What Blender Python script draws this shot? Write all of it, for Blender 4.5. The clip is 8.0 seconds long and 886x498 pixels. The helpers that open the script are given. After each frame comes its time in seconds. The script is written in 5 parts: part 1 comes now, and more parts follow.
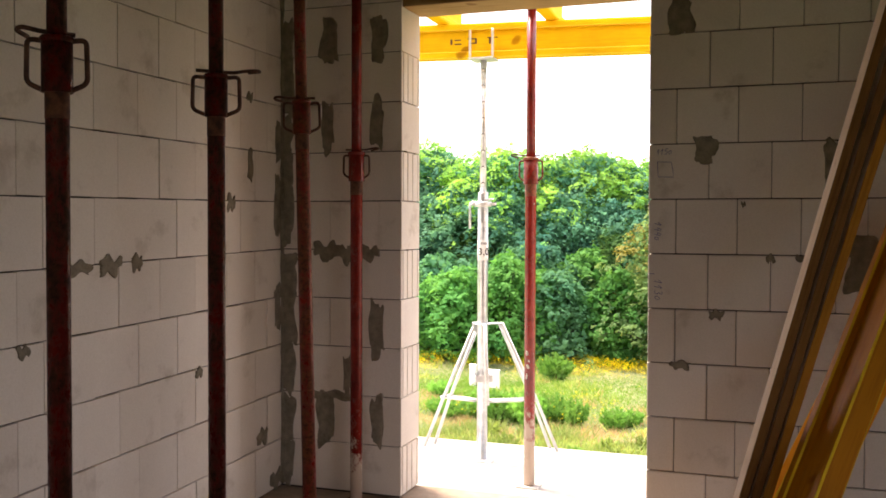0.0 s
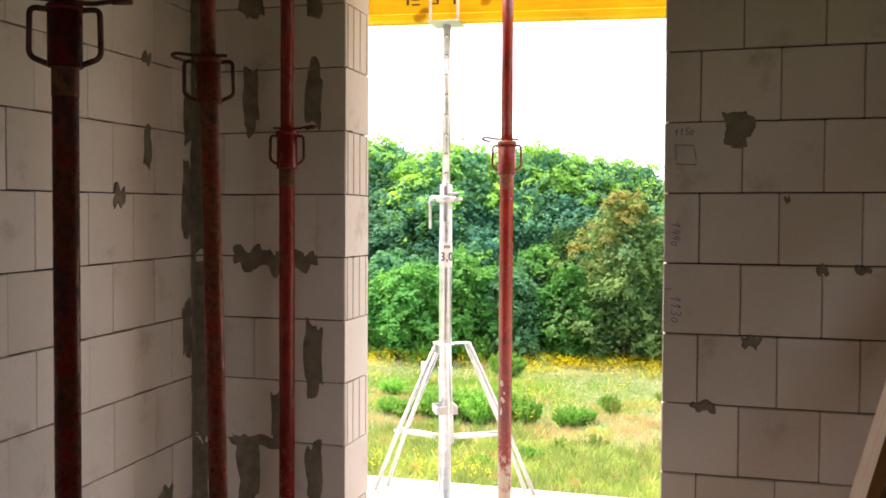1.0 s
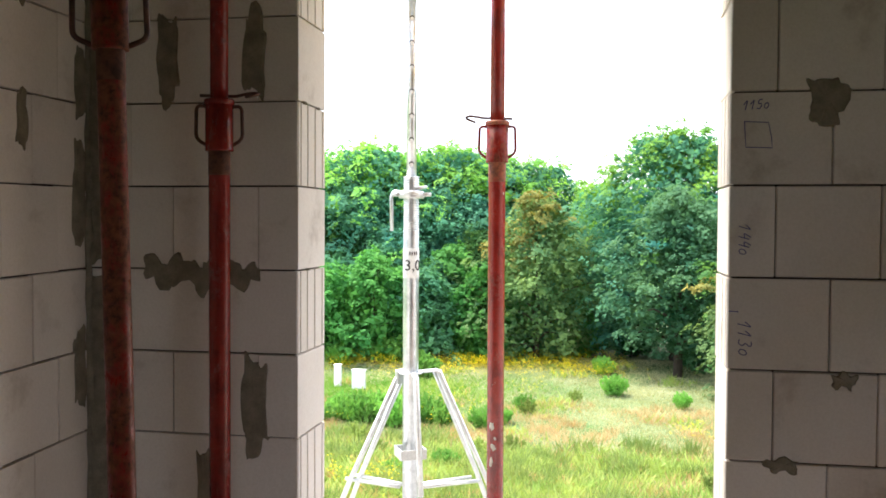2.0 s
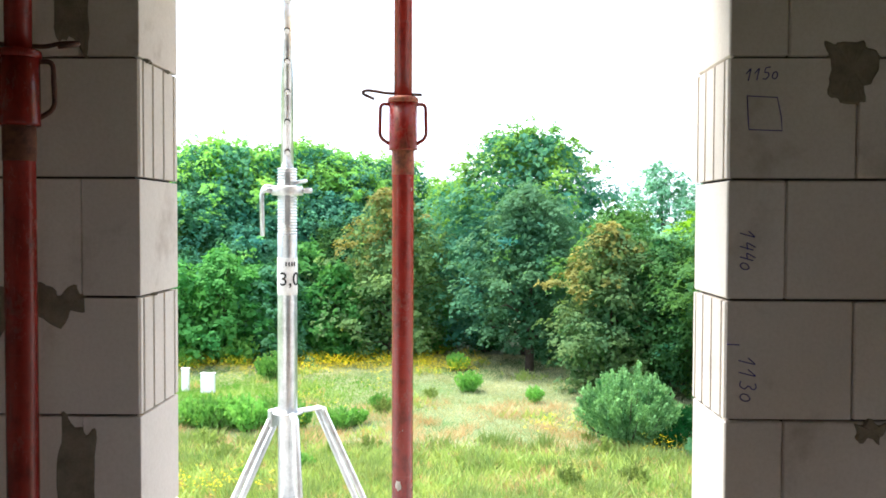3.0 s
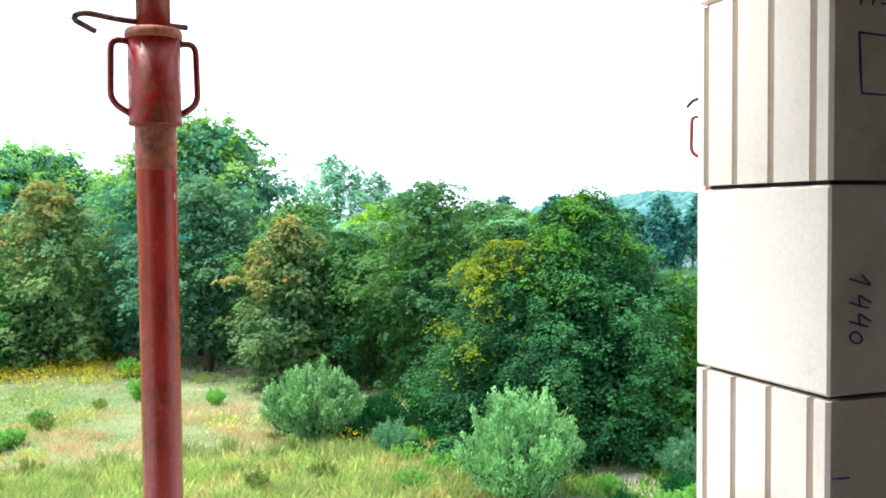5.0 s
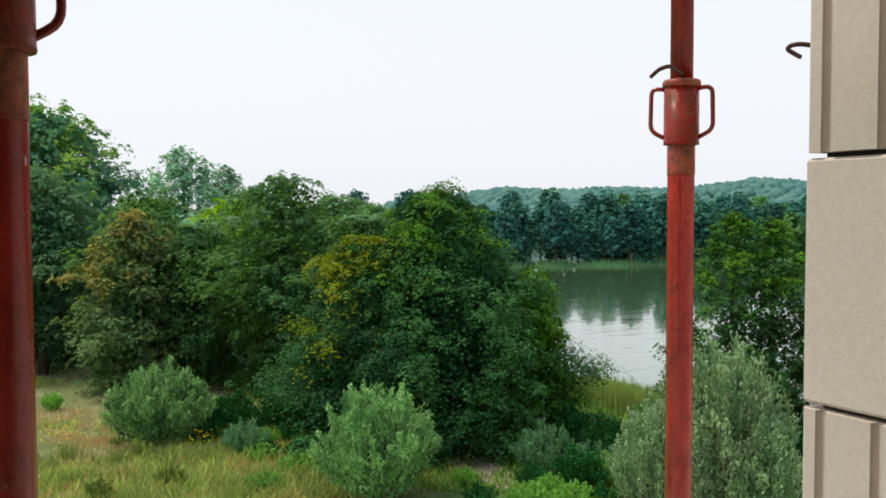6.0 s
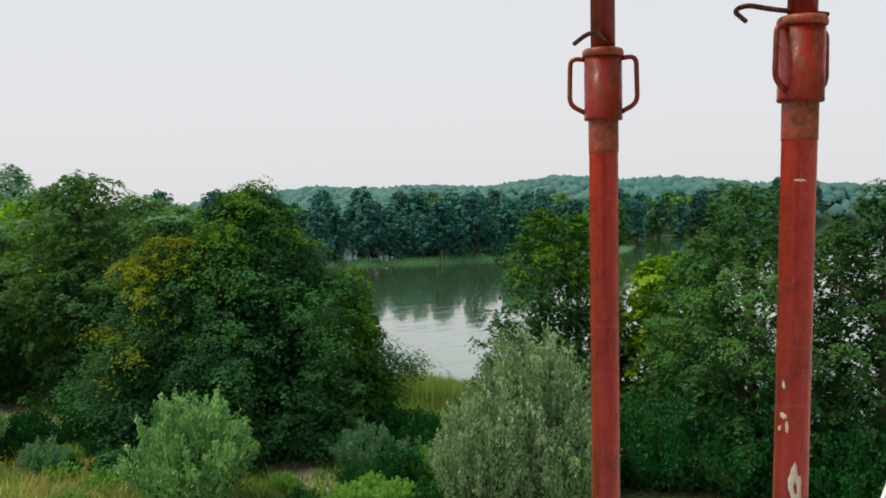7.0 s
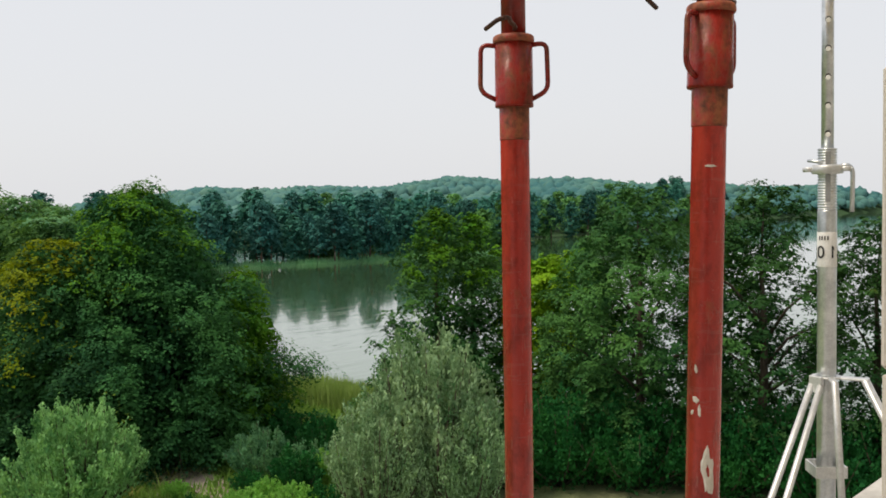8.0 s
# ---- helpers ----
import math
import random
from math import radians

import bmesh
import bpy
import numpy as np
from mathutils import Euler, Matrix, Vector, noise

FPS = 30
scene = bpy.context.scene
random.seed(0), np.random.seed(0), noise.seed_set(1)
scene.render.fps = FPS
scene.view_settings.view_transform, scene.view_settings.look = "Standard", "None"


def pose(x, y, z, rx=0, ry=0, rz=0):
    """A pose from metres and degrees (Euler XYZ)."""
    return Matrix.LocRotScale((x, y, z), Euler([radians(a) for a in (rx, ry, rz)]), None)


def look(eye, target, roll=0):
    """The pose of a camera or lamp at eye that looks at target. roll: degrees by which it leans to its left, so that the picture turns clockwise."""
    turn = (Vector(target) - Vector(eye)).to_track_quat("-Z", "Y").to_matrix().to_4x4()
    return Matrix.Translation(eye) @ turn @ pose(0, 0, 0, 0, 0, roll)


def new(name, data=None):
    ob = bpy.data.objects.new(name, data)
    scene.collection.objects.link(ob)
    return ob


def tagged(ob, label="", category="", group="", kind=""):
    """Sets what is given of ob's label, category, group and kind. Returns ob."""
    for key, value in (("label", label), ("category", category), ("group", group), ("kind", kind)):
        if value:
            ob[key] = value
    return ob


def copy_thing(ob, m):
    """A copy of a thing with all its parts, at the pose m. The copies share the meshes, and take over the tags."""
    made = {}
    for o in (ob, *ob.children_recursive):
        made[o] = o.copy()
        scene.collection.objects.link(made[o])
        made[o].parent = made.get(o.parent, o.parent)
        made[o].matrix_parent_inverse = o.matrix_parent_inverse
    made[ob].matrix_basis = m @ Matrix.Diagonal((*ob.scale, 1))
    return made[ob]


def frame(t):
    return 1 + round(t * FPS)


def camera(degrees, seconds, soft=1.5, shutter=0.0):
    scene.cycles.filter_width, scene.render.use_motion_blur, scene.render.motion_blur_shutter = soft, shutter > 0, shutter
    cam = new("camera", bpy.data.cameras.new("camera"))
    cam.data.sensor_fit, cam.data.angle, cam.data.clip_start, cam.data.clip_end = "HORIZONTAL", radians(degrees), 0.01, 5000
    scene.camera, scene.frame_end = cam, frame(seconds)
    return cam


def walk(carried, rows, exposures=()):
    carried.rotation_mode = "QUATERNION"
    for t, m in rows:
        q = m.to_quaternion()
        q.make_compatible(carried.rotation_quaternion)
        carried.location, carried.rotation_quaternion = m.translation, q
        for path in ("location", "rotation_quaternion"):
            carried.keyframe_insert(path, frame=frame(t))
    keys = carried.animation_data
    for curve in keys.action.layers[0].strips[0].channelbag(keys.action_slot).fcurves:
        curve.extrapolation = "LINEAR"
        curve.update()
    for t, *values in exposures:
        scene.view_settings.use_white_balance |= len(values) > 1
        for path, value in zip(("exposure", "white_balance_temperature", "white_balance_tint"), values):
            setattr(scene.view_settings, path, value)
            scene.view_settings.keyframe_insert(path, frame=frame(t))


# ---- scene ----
cam = camera(51.9, 8.0, 1.7)

PATH = [
    (0, (0.448, -4.021, 1.306), (-0.205, -2.131, 1.255), 0.2),
    (0.5, (0.341, -3.604, 1.332), (-0.258, -1.697, 1.275), 0.2),
    (1, (0.132, -3.153, 1.324), (-0.419, -1.231, 1.264), 0.3),
    (1.2, (0.046, -2.977, 1.323), (-0.487, -1.051, 1.26), 0.3),
    (2.3, (-0.398, -2.23, 1.328), (-0.635, -0.245, 1.267), 0.3),
    (2.5, (-0.446, -2.098, 1.327), (-0.591, -0.104, 1.263), 0.3),
    (3, (-0.519, -1.784, 1.344), (-0.556, 0.215, 1.279), 0.2),
    (3.5, (-0.603, -1.512, 1.357), (-0.529, 0.485, 1.288), -0.0),
    (4, (-0.677, -1.257, 1.372), (-0.349, 0.715, 1.3), -0.1),
    (4.5, (-0.715, -1.007, 1.386), (-0.238, 0.934, 1.309), -0.3),
    (5, (-0.714, -0.787, 1.396), (-0.056, 1.099, 1.314), -0.5),
    (5.2, (-0.719, -0.691, 1.401), (0.042, 1.156, 1.318), -0.4),
    (6.3, (-0.709, -0.239, 1.366), (0.294, 1.489, 1.271), -0.6),
    (6.5, (-0.717, -0.168, 1.36), (0.34, 1.528, 1.266), -1.0),
    (7, (-0.737, -0.039, 1.348), (0.557, 1.483, 1.248), -0.9),
    (7.5, (-0.74, 0.022, 1.332), (0.672, 1.435, 1.23), -1.0),
    (8, (-0.73, 0.015, 1.324), (0.731, 1.377, 1.222), -1.0),
]
walk(cam, [(t, look(eye, target, roll)) for t, eye, target, roll in PATH],
     [(0.0, 1.95, 6800, 25), (1.2, 1.90, 6400, 20), (2.4, 1.81, 5700, 13), (5.2, 1.55, 5500, 11), (6.3, -0.15, 6500, 12), (8.0, -0.1, 6500, 12)])


# ---- light ----
SUN_FROM = Vector((-0.42, 0.22, 0.88)).normalized()
world = bpy.data.worlds.new("overcast_sky")
scene.world = world
world.use_nodes = True
wn, wl = world.node_tree.nodes, world.node_tree.links
wbg = wn["Background"]
sky = wn.new("ShaderNodeTexSky")
sky.sky_type = "NISHITA"
sky.sun_disc = False
sky.sun_elevation = math.asin(SUN_FROM.z)
sky.sun_rotation = math.atan2(SUN_FROM.x, SUN_FROM.y)
sky.dust_density = 4.0
haze = wn.new("ShaderNodeMix")
haze.data_type = "RGBA"
haze.inputs[0].default_value = 0.8
haze.inputs[7].default_value = (9.8, 10.0, 10.1, 1)
wl.new(sky.outputs[0], haze.inputs[6])
wl.new(haze.outputs[2], wbg.inputs[0])
wbg.inputs[1].default_value = 0.100
sun = new("sun", bpy.data.lights.new("sun", "SUN"))
sun.data.energy, sun.data.angle, sun.data.color = 3.5, radians(18), (1.0, 0.89, 0.70)
sun.matrix_world = look(SUN_FROM * 60, (0, 0, 0))


# ---- materials ----
def material(name):
    m = bpy.data.materials.new(name)
    m.use_nodes = True
    nt = m.node_tree
    return m, nt, nt.nodes["Principled BSDF"]


def node(nt, kind, **inputs):
    n = nt.nodes.new(kind)
    for k, v in inputs.items():
        n.inputs[k.replace("_", " ")].default_value = v
    return n


def ramp(nt, src, stops):
    r = nt.nodes.new("ShaderNodeValToRGB")
    e = r.color_ramp.elements
    e[0].position, e[0].color = stops[0][0], (*stops[0][1], 1)
    e[1].position, e[1].color = stops[-1][0], (*stops[-1][1], 1)
    for p, c in stops[1:-1]:
        e.new(p).color = (*c, 1)
    nt.links.new(src, r.inputs[0])
    return r.outputs[0]


def mixed(nt, a, b, fac, mode="MIX"):
    m = nt.nodes.new("ShaderNodeMix")
    m.data_type, m.blend_type = "RGBA", mode
    for sock, v in ((m.inputs[0], fac), (m.inputs[6], a), (m.inputs[7], b)):
        if isinstance(v, (int, float)):
            sock.default_value = v
        elif isinstance(v, tuple):
            sock.default_value = (*v, 1)
        else:
            nt.links.new(v, sock)
    return m.outputs[2]


def noise_of(nt, scale, detail=4.0, rough=0.55, space="Object", stretch=None):
    tc = nt.nodes.new("ShaderNodeTexCoord")
    n = node(nt, "ShaderNodeTexNoise", Scale=scale, Detail=detail, Roughness=rough)
    src = tc.outputs[space]
    if stretch:
        mp = nt.nodes.new("ShaderNodeMapping")
        mp.inputs["Scale"].default_value = stretch
        nt.links.new(src, mp.inputs[0])
        src = mp.outputs[0]
    nt.links.new(src, n.inputs["Vector"])
    return n.outputs["Fac"]


def world_noise(nt, scale, detail=4.0, rough=0.55, stretch=None):
    g = nt.nodes.new("ShaderNodeNewGeometry")
    n = node(nt, "ShaderNodeTexNoise", Scale=scale, Detail=detail, Roughness=rough)
    src = g.outputs["Position"]
    if stretch:
        mp = nt.nodes.new("ShaderNodeMapping")
        mp.inputs["Scale"].default_value = stretch
        nt.links.new(src, mp.inputs[0])
        src = mp.outputs[0]
    nt.links.new(src, n.inputs["Vector"])
    return n.outputs["Fac"]


def bump(nt, bsdf, height, strength=0.3, distance=0.005):
    b = node(nt, "ShaderNodeBump", Strength=strength, Distance=distance)
    nt.links.new(height, b.inputs["Height"])
    nt.links.new(b.outputs[0], bsdf.inputs["Normal"])


def block_material():
    m, nt, p = material("calcium_silicate")
    inf = nt.nodes.new("ShaderNodeObjectInfo")
    tone = ramp(nt, inf.outputs["Random"], [(0, (0.705, 0.648, 0.582)), (0.5, (0.76, 0.703, 0.636)), (1, (0.795, 0.740, 0.676))])
    stain = ramp(nt, world_noise(nt, 5.0, 6, 0.62), [(0.28, (0.66, 0.61, 0.56)), (0.42, (0.97, 0.96, 0.95)), (0.72, (1.04, 1.03, 1.02))])
    grain = ramp(nt, world_noise(nt, 130.0, 3, 0.7), [(0.30, (0.90, 0.89, 0.87)), (0.6, (1.0, 1.0, 1.0))])
    scuff = ramp(nt, world_noise(nt, 19.0, 7, 0.7, (1, 1, 2.2)), [(0.66, (1, 1, 1)), (0.76, (0.78, 0.75, 0.70))])
    c = mixed(nt, tone, stain, 0.75, "MULTIPLY")
    c = mixed(nt, c, grain, 0.8, "MULTIPLY")
    c = mixed(nt, c, scuff, 0.6, "MULTIPLY")
    nt.links.new(c, p.inputs["Base Color"])
    p.inputs["Roughness"].default_value = 0.92
    p.inputs["Specular IOR Level"].default_value = 0.2
    bump(nt, p, world_noise(nt, 160.0, 4, 0.7), 0.22, 0.0014)
    return m


def two_tone(name, a, b, scale, rough, metal=0.0, bump_scale=0, bump_d=0.002, stretch=None, lo=0.35, hi=0.65, spec=0.4, wspace=False):
    m, nt, p = material(name)
    f = world_noise(nt, scale, 5, 0.6, stretch) if wspace else noise_of(nt, scale, 5, 0.6, "Object", stretch)
    fine = noise_of(nt, scale * 9, 3, 0.6)
    c = ramp(nt, f, [(lo, a), (hi, b)])
    g = ramp(nt, fine, [(0.3, (0.82, 0.82, 0.82)), (0.65, (1.05, 1.05, 1.05))])
    nt.links.new(mixed(nt, c, g, 0.7, "MULTIPLY"), p.inputs["Base Color"])
    p.inputs["Roughness"].default_value, p.inputs["Metallic"].default_value = rough, metal
    p.inputs["Specular IOR Level"].default_value = spec
    if bump_scale:
        bump(nt, p, noise_of(nt, bump_scale, 5, 0.65), 0.4, bump_d)
    return m


def red_paint(name, rust, plaster, dark=1.0, foot=0.0, rusty_tone=1.0, gloss=0.5):
    """Worn matt red paint on steel: smudges, rust, scratches, spots of plaster, and splashes of it up to the height foot."""
    m, nt, p = material(name)
    rusty = dark * rusty_tone
    red = ramp(nt, noise_of(nt, 7.0, 4, 0.6, "Object", (1, 1, 0.35)), [(0.3, (0.31 * dark, 0.020 * dark, 0.019 * dark)), (0.7, (0.55 * dark, 0.046 * dark, 0.027 * dark))])
    smudge = ramp(nt, noise_of(nt, 30.0, 6, 0.72, "Object", (1, 1, 0.5)), [(0.38, (0.45, 0.43, 0.45)), (0.54, (1, 1, 1))])
    flakes = ramp(nt, noise_of(nt, 60.0, 4, 0.7), [(0.35, (0.07 * rusty, 0.022 * rusty, 0.012 * rusty)), (0.65, (0.24 * rusty, 0.075 * rusty, 0.030 * rusty))])
    rf = ramp(nt, noise_of(nt, 24.0, 7, 0.72, "Object", (1, 1, 0.55)), [(rust, (0, 0, 0)), (rust + 0.13, (1, 1, 1))])
    scratch = ramp(nt, noise_of(nt, 40.0, 5, 0.8, "Object", (2.4, 2.4, 0.3)), [(0.58, (0, 0, 0)), (0.66, (1, 1, 1))])
    rings = ramp(nt, noise_of(nt, 9.0, 5, 0.75, "Object", (0.8, 0.8, 7)), [(0.58, (0, 0, 0)), (0.66, (1, 1, 1))])
    c = mixed(nt, red, smudge, 0.7, "MULTIPLY")
    c = mixed(nt, c, flakes, rf)
    c = mixed(nt, c, (0.42 * dark, 0.14 * dark, 0.11 * dark), mixed(nt, (0, 0, 0), scratch, 0.4))
    c = mixed(nt, c, (0.38 * dark, 0.12 * dark, 0.10 * dark), mixed(nt, (0, 0, 0), rings, 0.3))
    pf = ramp(nt, noise_of(nt, 46.0, 6, 0.7, "Object", (1, 1, 0.7)), [(plaster, (0, 0, 0)), (plaster + 0.03, (1, 1, 1))])
    c = mixed(nt, c, (0.62, 0.58, 0.52), pf)
    if foot:
        tc = nt.nodes.new("ShaderNodeTexCoord")
        sep = nt.nodes.new("ShaderNodeSeparateXYZ")
        nt.links.new(tc.outputs["Object"], sep.inputs[0])
        up = node(nt, "ShaderNodeMapRange")
        up.inputs[1].default_value, up.inputs[2].default_value, up.inputs[3].default_value, up.inputs[4].default_value = 0, foot * 1.6, 0.42, -0.30
        nt.links.new(sep.outputs[2], up.inputs[0])
        add = nt.nodes.new("ShaderNodeMath")
        nt.links.new(up.outputs[0], add.inputs[0])
        nt.links.new(noise_of(nt, 24.0, 6, 0.72, "Object", (1, 1, 0.7)), add.inputs[1])
        splash = ramp(nt, add.outputs[0], [(0.52, (0, 0, 0)), (0.64, (0.85, 0.85, 0.85))])
        c = mixed(nt, c, (0.58, 0.50, 0.41), splash)
    nt.links.new(c, p.inputs["Base Color"])
    rr = ramp(nt, rf, [(0, (0.27, 0.27, 0.27)), (1, (0.70, 0.70, 0.70))])
    nt.links.new(rr, p.inputs["Roughness"])
    p.inputs["Specular IOR Level"].default_value = gloss
    bump(nt, p, noise_of(nt, 90.0, 5, 0.7), 0.3, 0.001)
    return m


def timber(name, light, dark, rough, stretch):
    m, nt, p = material(name)
    inf = nt.nodes.new("ShaderNodeObjectInfo")
    grain = noise_of(nt, 14.0, 6, 0.65, "Object", stretch)
    c = ramp(nt, grain, [(0.32, dark), (0.52, light), (0.72, tuple(v * 0.85 for v in light))])
    blot = ramp(nt, noise_of(nt, 2.3, 5, 0.6), [(0.33, (0.72, 0.68, 0.62)), (0.6, (1, 1, 1))])
    knot = ramp(nt, noise_of(nt, 5.5, 2, 0.4), [(0.70, (1, 1, 1)), (0.75, (0.42, 0.28, 0.18))])
    c = mixed(nt, c, blot, 0.8, "MULTIPLY")
    c = mixed(nt, c, knot, 0.8, "MULTIPLY")
    nt.links.new(c, p.inputs["Base Color"])
    p.inputs["Roughness"].default_value = rough
    p.inputs["Specular IOR Level"].default_value = 0.08
    bump(nt, p, grain, 0.3, 0.002)
    return m


def leaf_material(name, a, b, accent=None, amount=0.0, trans=0.26, patch=0.35):
    """Leaves: colour by clump and leaf; part of the light goes through."""
    m, nt, p = material(name)
    g = nt.nodes.new("ShaderNodeNewGeometry")
    inf = nt.nodes.new("ShaderNodeObjectInfo")
    f = noise_of(nt, patch, 4, 0.6)
    mth = nt.nodes.new("ShaderNodeMath")
    mth.operation = "MULTIPLY_ADD"
    mth.inputs[1].default_value, mth.inputs[2].default_value = 0.12, -0.06
    nt.links.new(g.outputs["Random Per Island"], mth.inputs[0])
    add = nt.nodes.new("ShaderNodeMath")
    nt.links.new(f, add.inputs[0])
    nt.links.new(mth.outputs[0], add.inputs[1])
    c = ramp(nt, add.outputs[0], [(0.25, a), (0.75, b)])
    if accent:
        af = ramp(nt, noise_of(nt, patch * 1.4, 5, 0.65), [(0.72 - amount, (0, 0, 0)), (0.80 - amount, (1, 1, 1))])
        c = mixed(nt, c, accent, af)
    hs = nt.nodes.new("ShaderNodeHueSaturation")
    mr = node(nt, "ShaderNodeMapRange")
    mr.inputs[3].default_value, mr.inputs[4].default_value = 0.74, 1.34
    hs.inputs["Saturation"].default_value = 1.36
    nt.links.new(inf.outputs["Random"], mr.inputs[0])
    nt.links.new(mr.outputs[0], hs.inputs["Value"])
    nt.links.new(c, hs.inputs["Color"])
    nt.links.new(hs.outputs[0], p.inputs["Base Color"])
    p.inputs["Roughness"].default_value = 0.7
    p.inputs["Specular IOR Level"].default_value = 0.12
    tr = nt.nodes.new("ShaderNodeBsdfTranslucent")
    nt.links.new(mixed(nt, hs.outputs[0], (1.22, 1.12, 0.80), 1.0, "MULTIPLY"), tr.inputs[0])
    mx = nt.nodes.new("ShaderNodeMixShader")
    mx.inputs[0].default_value = trans
    nt.links.new(p.outputs[0], mx.inputs[1])
    nt.links.new(tr.outputs[0], mx.inputs[2])
    nt.links.new(mx.outputs[0], nt.nodes["Material Output"].inputs[0])
    return m


BLOCK = block_material()
MORTAR = two_tone("grey_mortar", (0.18, 0.155, 0.115), (0.28, 0.245, 0.185), 22, 0.95, bump_scale=60, spec=0.15)
JOINT = two_tone("joint_mortar", (0.035, 0.032, 0.028), (0.085, 0.075, 0.065), 30, 0.95, spec=0.1)
CONCRETE = two_tone("raw_concrete", (0.32, 0.31, 0.29), (0.46, 0.445, 0.42), 2.2, 0.9, bump_scale=40, bump_d=0.003, spec=0.2)
ROOMFLOOR = two_tone("dusty_concrete", (0.23, 0.175, 0.125), (0.40, 0.315, 0.235), 2.6, 0.93, bump_scale=45, bump_d=0.003, spec=0.2)
PLYWOOD = timber("formwork_plywood", (0.14, 0.080, 0.036), (0.095, 0.052, 0.022), 0.6, (1, 6, 1))
RED = red_paint("worn_red_paint", 0.62, 0.70, 1.05, 0.42, 1.5)
RED_DEEP = red_paint("deep_red_paint", 0.58, 0.68, 0.74, 0.42, 1.6)
MAROON = red_paint("maroon_paint", 0.72, 0.90, 0.66, 0.0, 1.3)
SLEEVE = red_paint("rusty_red_sleeve", 0.48, 0.72, 0.66, 0.0, 1.7, 0.25)
ROD = red_paint("red_painted_rod", 0.50, 0.90, 0.66, 0.0, 1.6)
BAND = red_paint("rust_worn_band", 0.38, 0.80, 0.85, 0.0, 1.9)
RED_RUST = red_paint("rusted_red_paint", 0.44, 0.85, 0.24, 0.0, 0.9, 0.15)
RED_ORANGE = red_paint("orange_rusted_paint", 0.40, 0.80, 0.50, 0.2, 1.5, 0.2)
RED_DARK = red_paint("dark_red_paint", 0.58, 0.80, 0.46, 0.30, 1.0, 0.3)
RUST = two_tone("rust", (0.055, 0.020, 0.012), (0.17, 0.065, 0.032), 34, 0.85, bump_scale=120, bump_d=0.001)
DARK_STEEL = two_tone("dark_rusty_rod", (0.045, 0.022, 0.018), (0.13, 0.055, 0.035), 40, 0.6, 0.35)
ZINC = two_tone("galvanised_steel", (0.50, 0.53, 0.55), (0.76, 0.78, 0.80), 16, 0.30, 0.8, bump_scale=70, bump_d=0.0006)
ZINC_DULL = two_tone("dull_zinc", (0.58, 0.59, 0.59), (0.74, 0.75, 0.75), 20, 0.42, 0.6)
SLOT = two_tone("slot_grey", (0.30, 0.31, 0.32), (0.40, 0.41, 0.42), 20, 0.5, 0.5)
PLASTER = two_tone("dried_plaster", (0.60, 0.55, 0.48), (0.74, 0.70, 0.63), 60, 0.95, bump_scale=150, bump_d=0.001, spec=0.2)
STICKER = two_tone("white_sticker", (0.78, 0.78, 0.77), (0.84, 0.84, 0.83), 20, 0.5)
INK = two_tone("black_print", (0.012, 0.012, 0.013), (0.022, 0.022, 0.023), 20, 0.6)
PENCIL = two_tone("blue_marker", (0.030, 0.034, 0.22), (0.055, 0.060, 0.32), 40, 0.7)
YELLOW = timber("yellow_beam_varnish", (0.86, 0.54, 0.004), (0.74, 0.43, 0.004), 0.62, (0.25, 4, 4))
ORANGE = timber("orange_beam_varnish", (0.98, 0.40, 0.012), (0.88, 0.32, 0.008), 0.42, (0.25, 4, 4))
WEB = timber("shaded_orange_web", (0.80, 0.30, 0.008), (0.64, 0.22, 0.006), 0.5, (0.25, 4, 4))
SHADED_VARNISH = timber("shaded_beam_varnish", (0.52, 0.20, 0.008), (0.40, 0.14, 0.006), 0.5, (0.25, 4, 4))
EDGE = timber("bright_beam_edge", (0.98, 0.68, 0.04), (0.88, 0.56, 0.03), 0.5, (0.25, 4, 4))
BLUE_CAP = two_tone("blue_plastic_cap", (0.02, 0.06, 0.34), (0.03, 0.09, 0.44), 20, 0.5)
PLANK_LIT = timber("lit_sawn_pine", (0.84, 0.66, 0.50), (0.70, 0.50, 0.34), 0.75, (4, 4, 0.22))
PLANK_DARK = timber("dark_brown_plank", (0.22, 0.100, 0.030), (0.12, 0.050, 0.014), 0.8, (4, 4, 0.22))
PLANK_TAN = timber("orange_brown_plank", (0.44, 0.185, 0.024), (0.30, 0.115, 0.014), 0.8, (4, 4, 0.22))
BOARD = timber("lintel_board", (0.50, 0.32, 0.15), (0.36, 0.20, 0.08), 0.7, (0.25, 4, 4))
BARK = two_tone("bark", (0.035, 0.026, 0.018), (0.085, 0.066, 0.048), 3.0, 0.95, bump_scale=9, bump_d=0.03, stretch=(3, 3, 0.6))
PALE_BARK = two_tone("pale_pine_bark", (0.075, 0.056, 0.042), (0.16, 0.115, 0.085), 1.2, 0.9)


# ---- building helpers ----
def part(name, bm, mat, parent=None, label="", smooth=False):
    me = bpy.data.meshes.new(name)
    bm.to_mesh(me)
    bm.free()
    me.materials.append(mat)
    if smooth:
        for f in me.polygons:
            f.use_smooth = True
    ob = new(name, me)
    ob.parent = parent
    return tagged(ob, label)


def empty(name, m, label, category, group="", kind=""):
    ob = new(name)
    ob.empty_display_size = 0.1
    ob.matrix_basis = m
    return tagged(ob, label, category, group, kind)


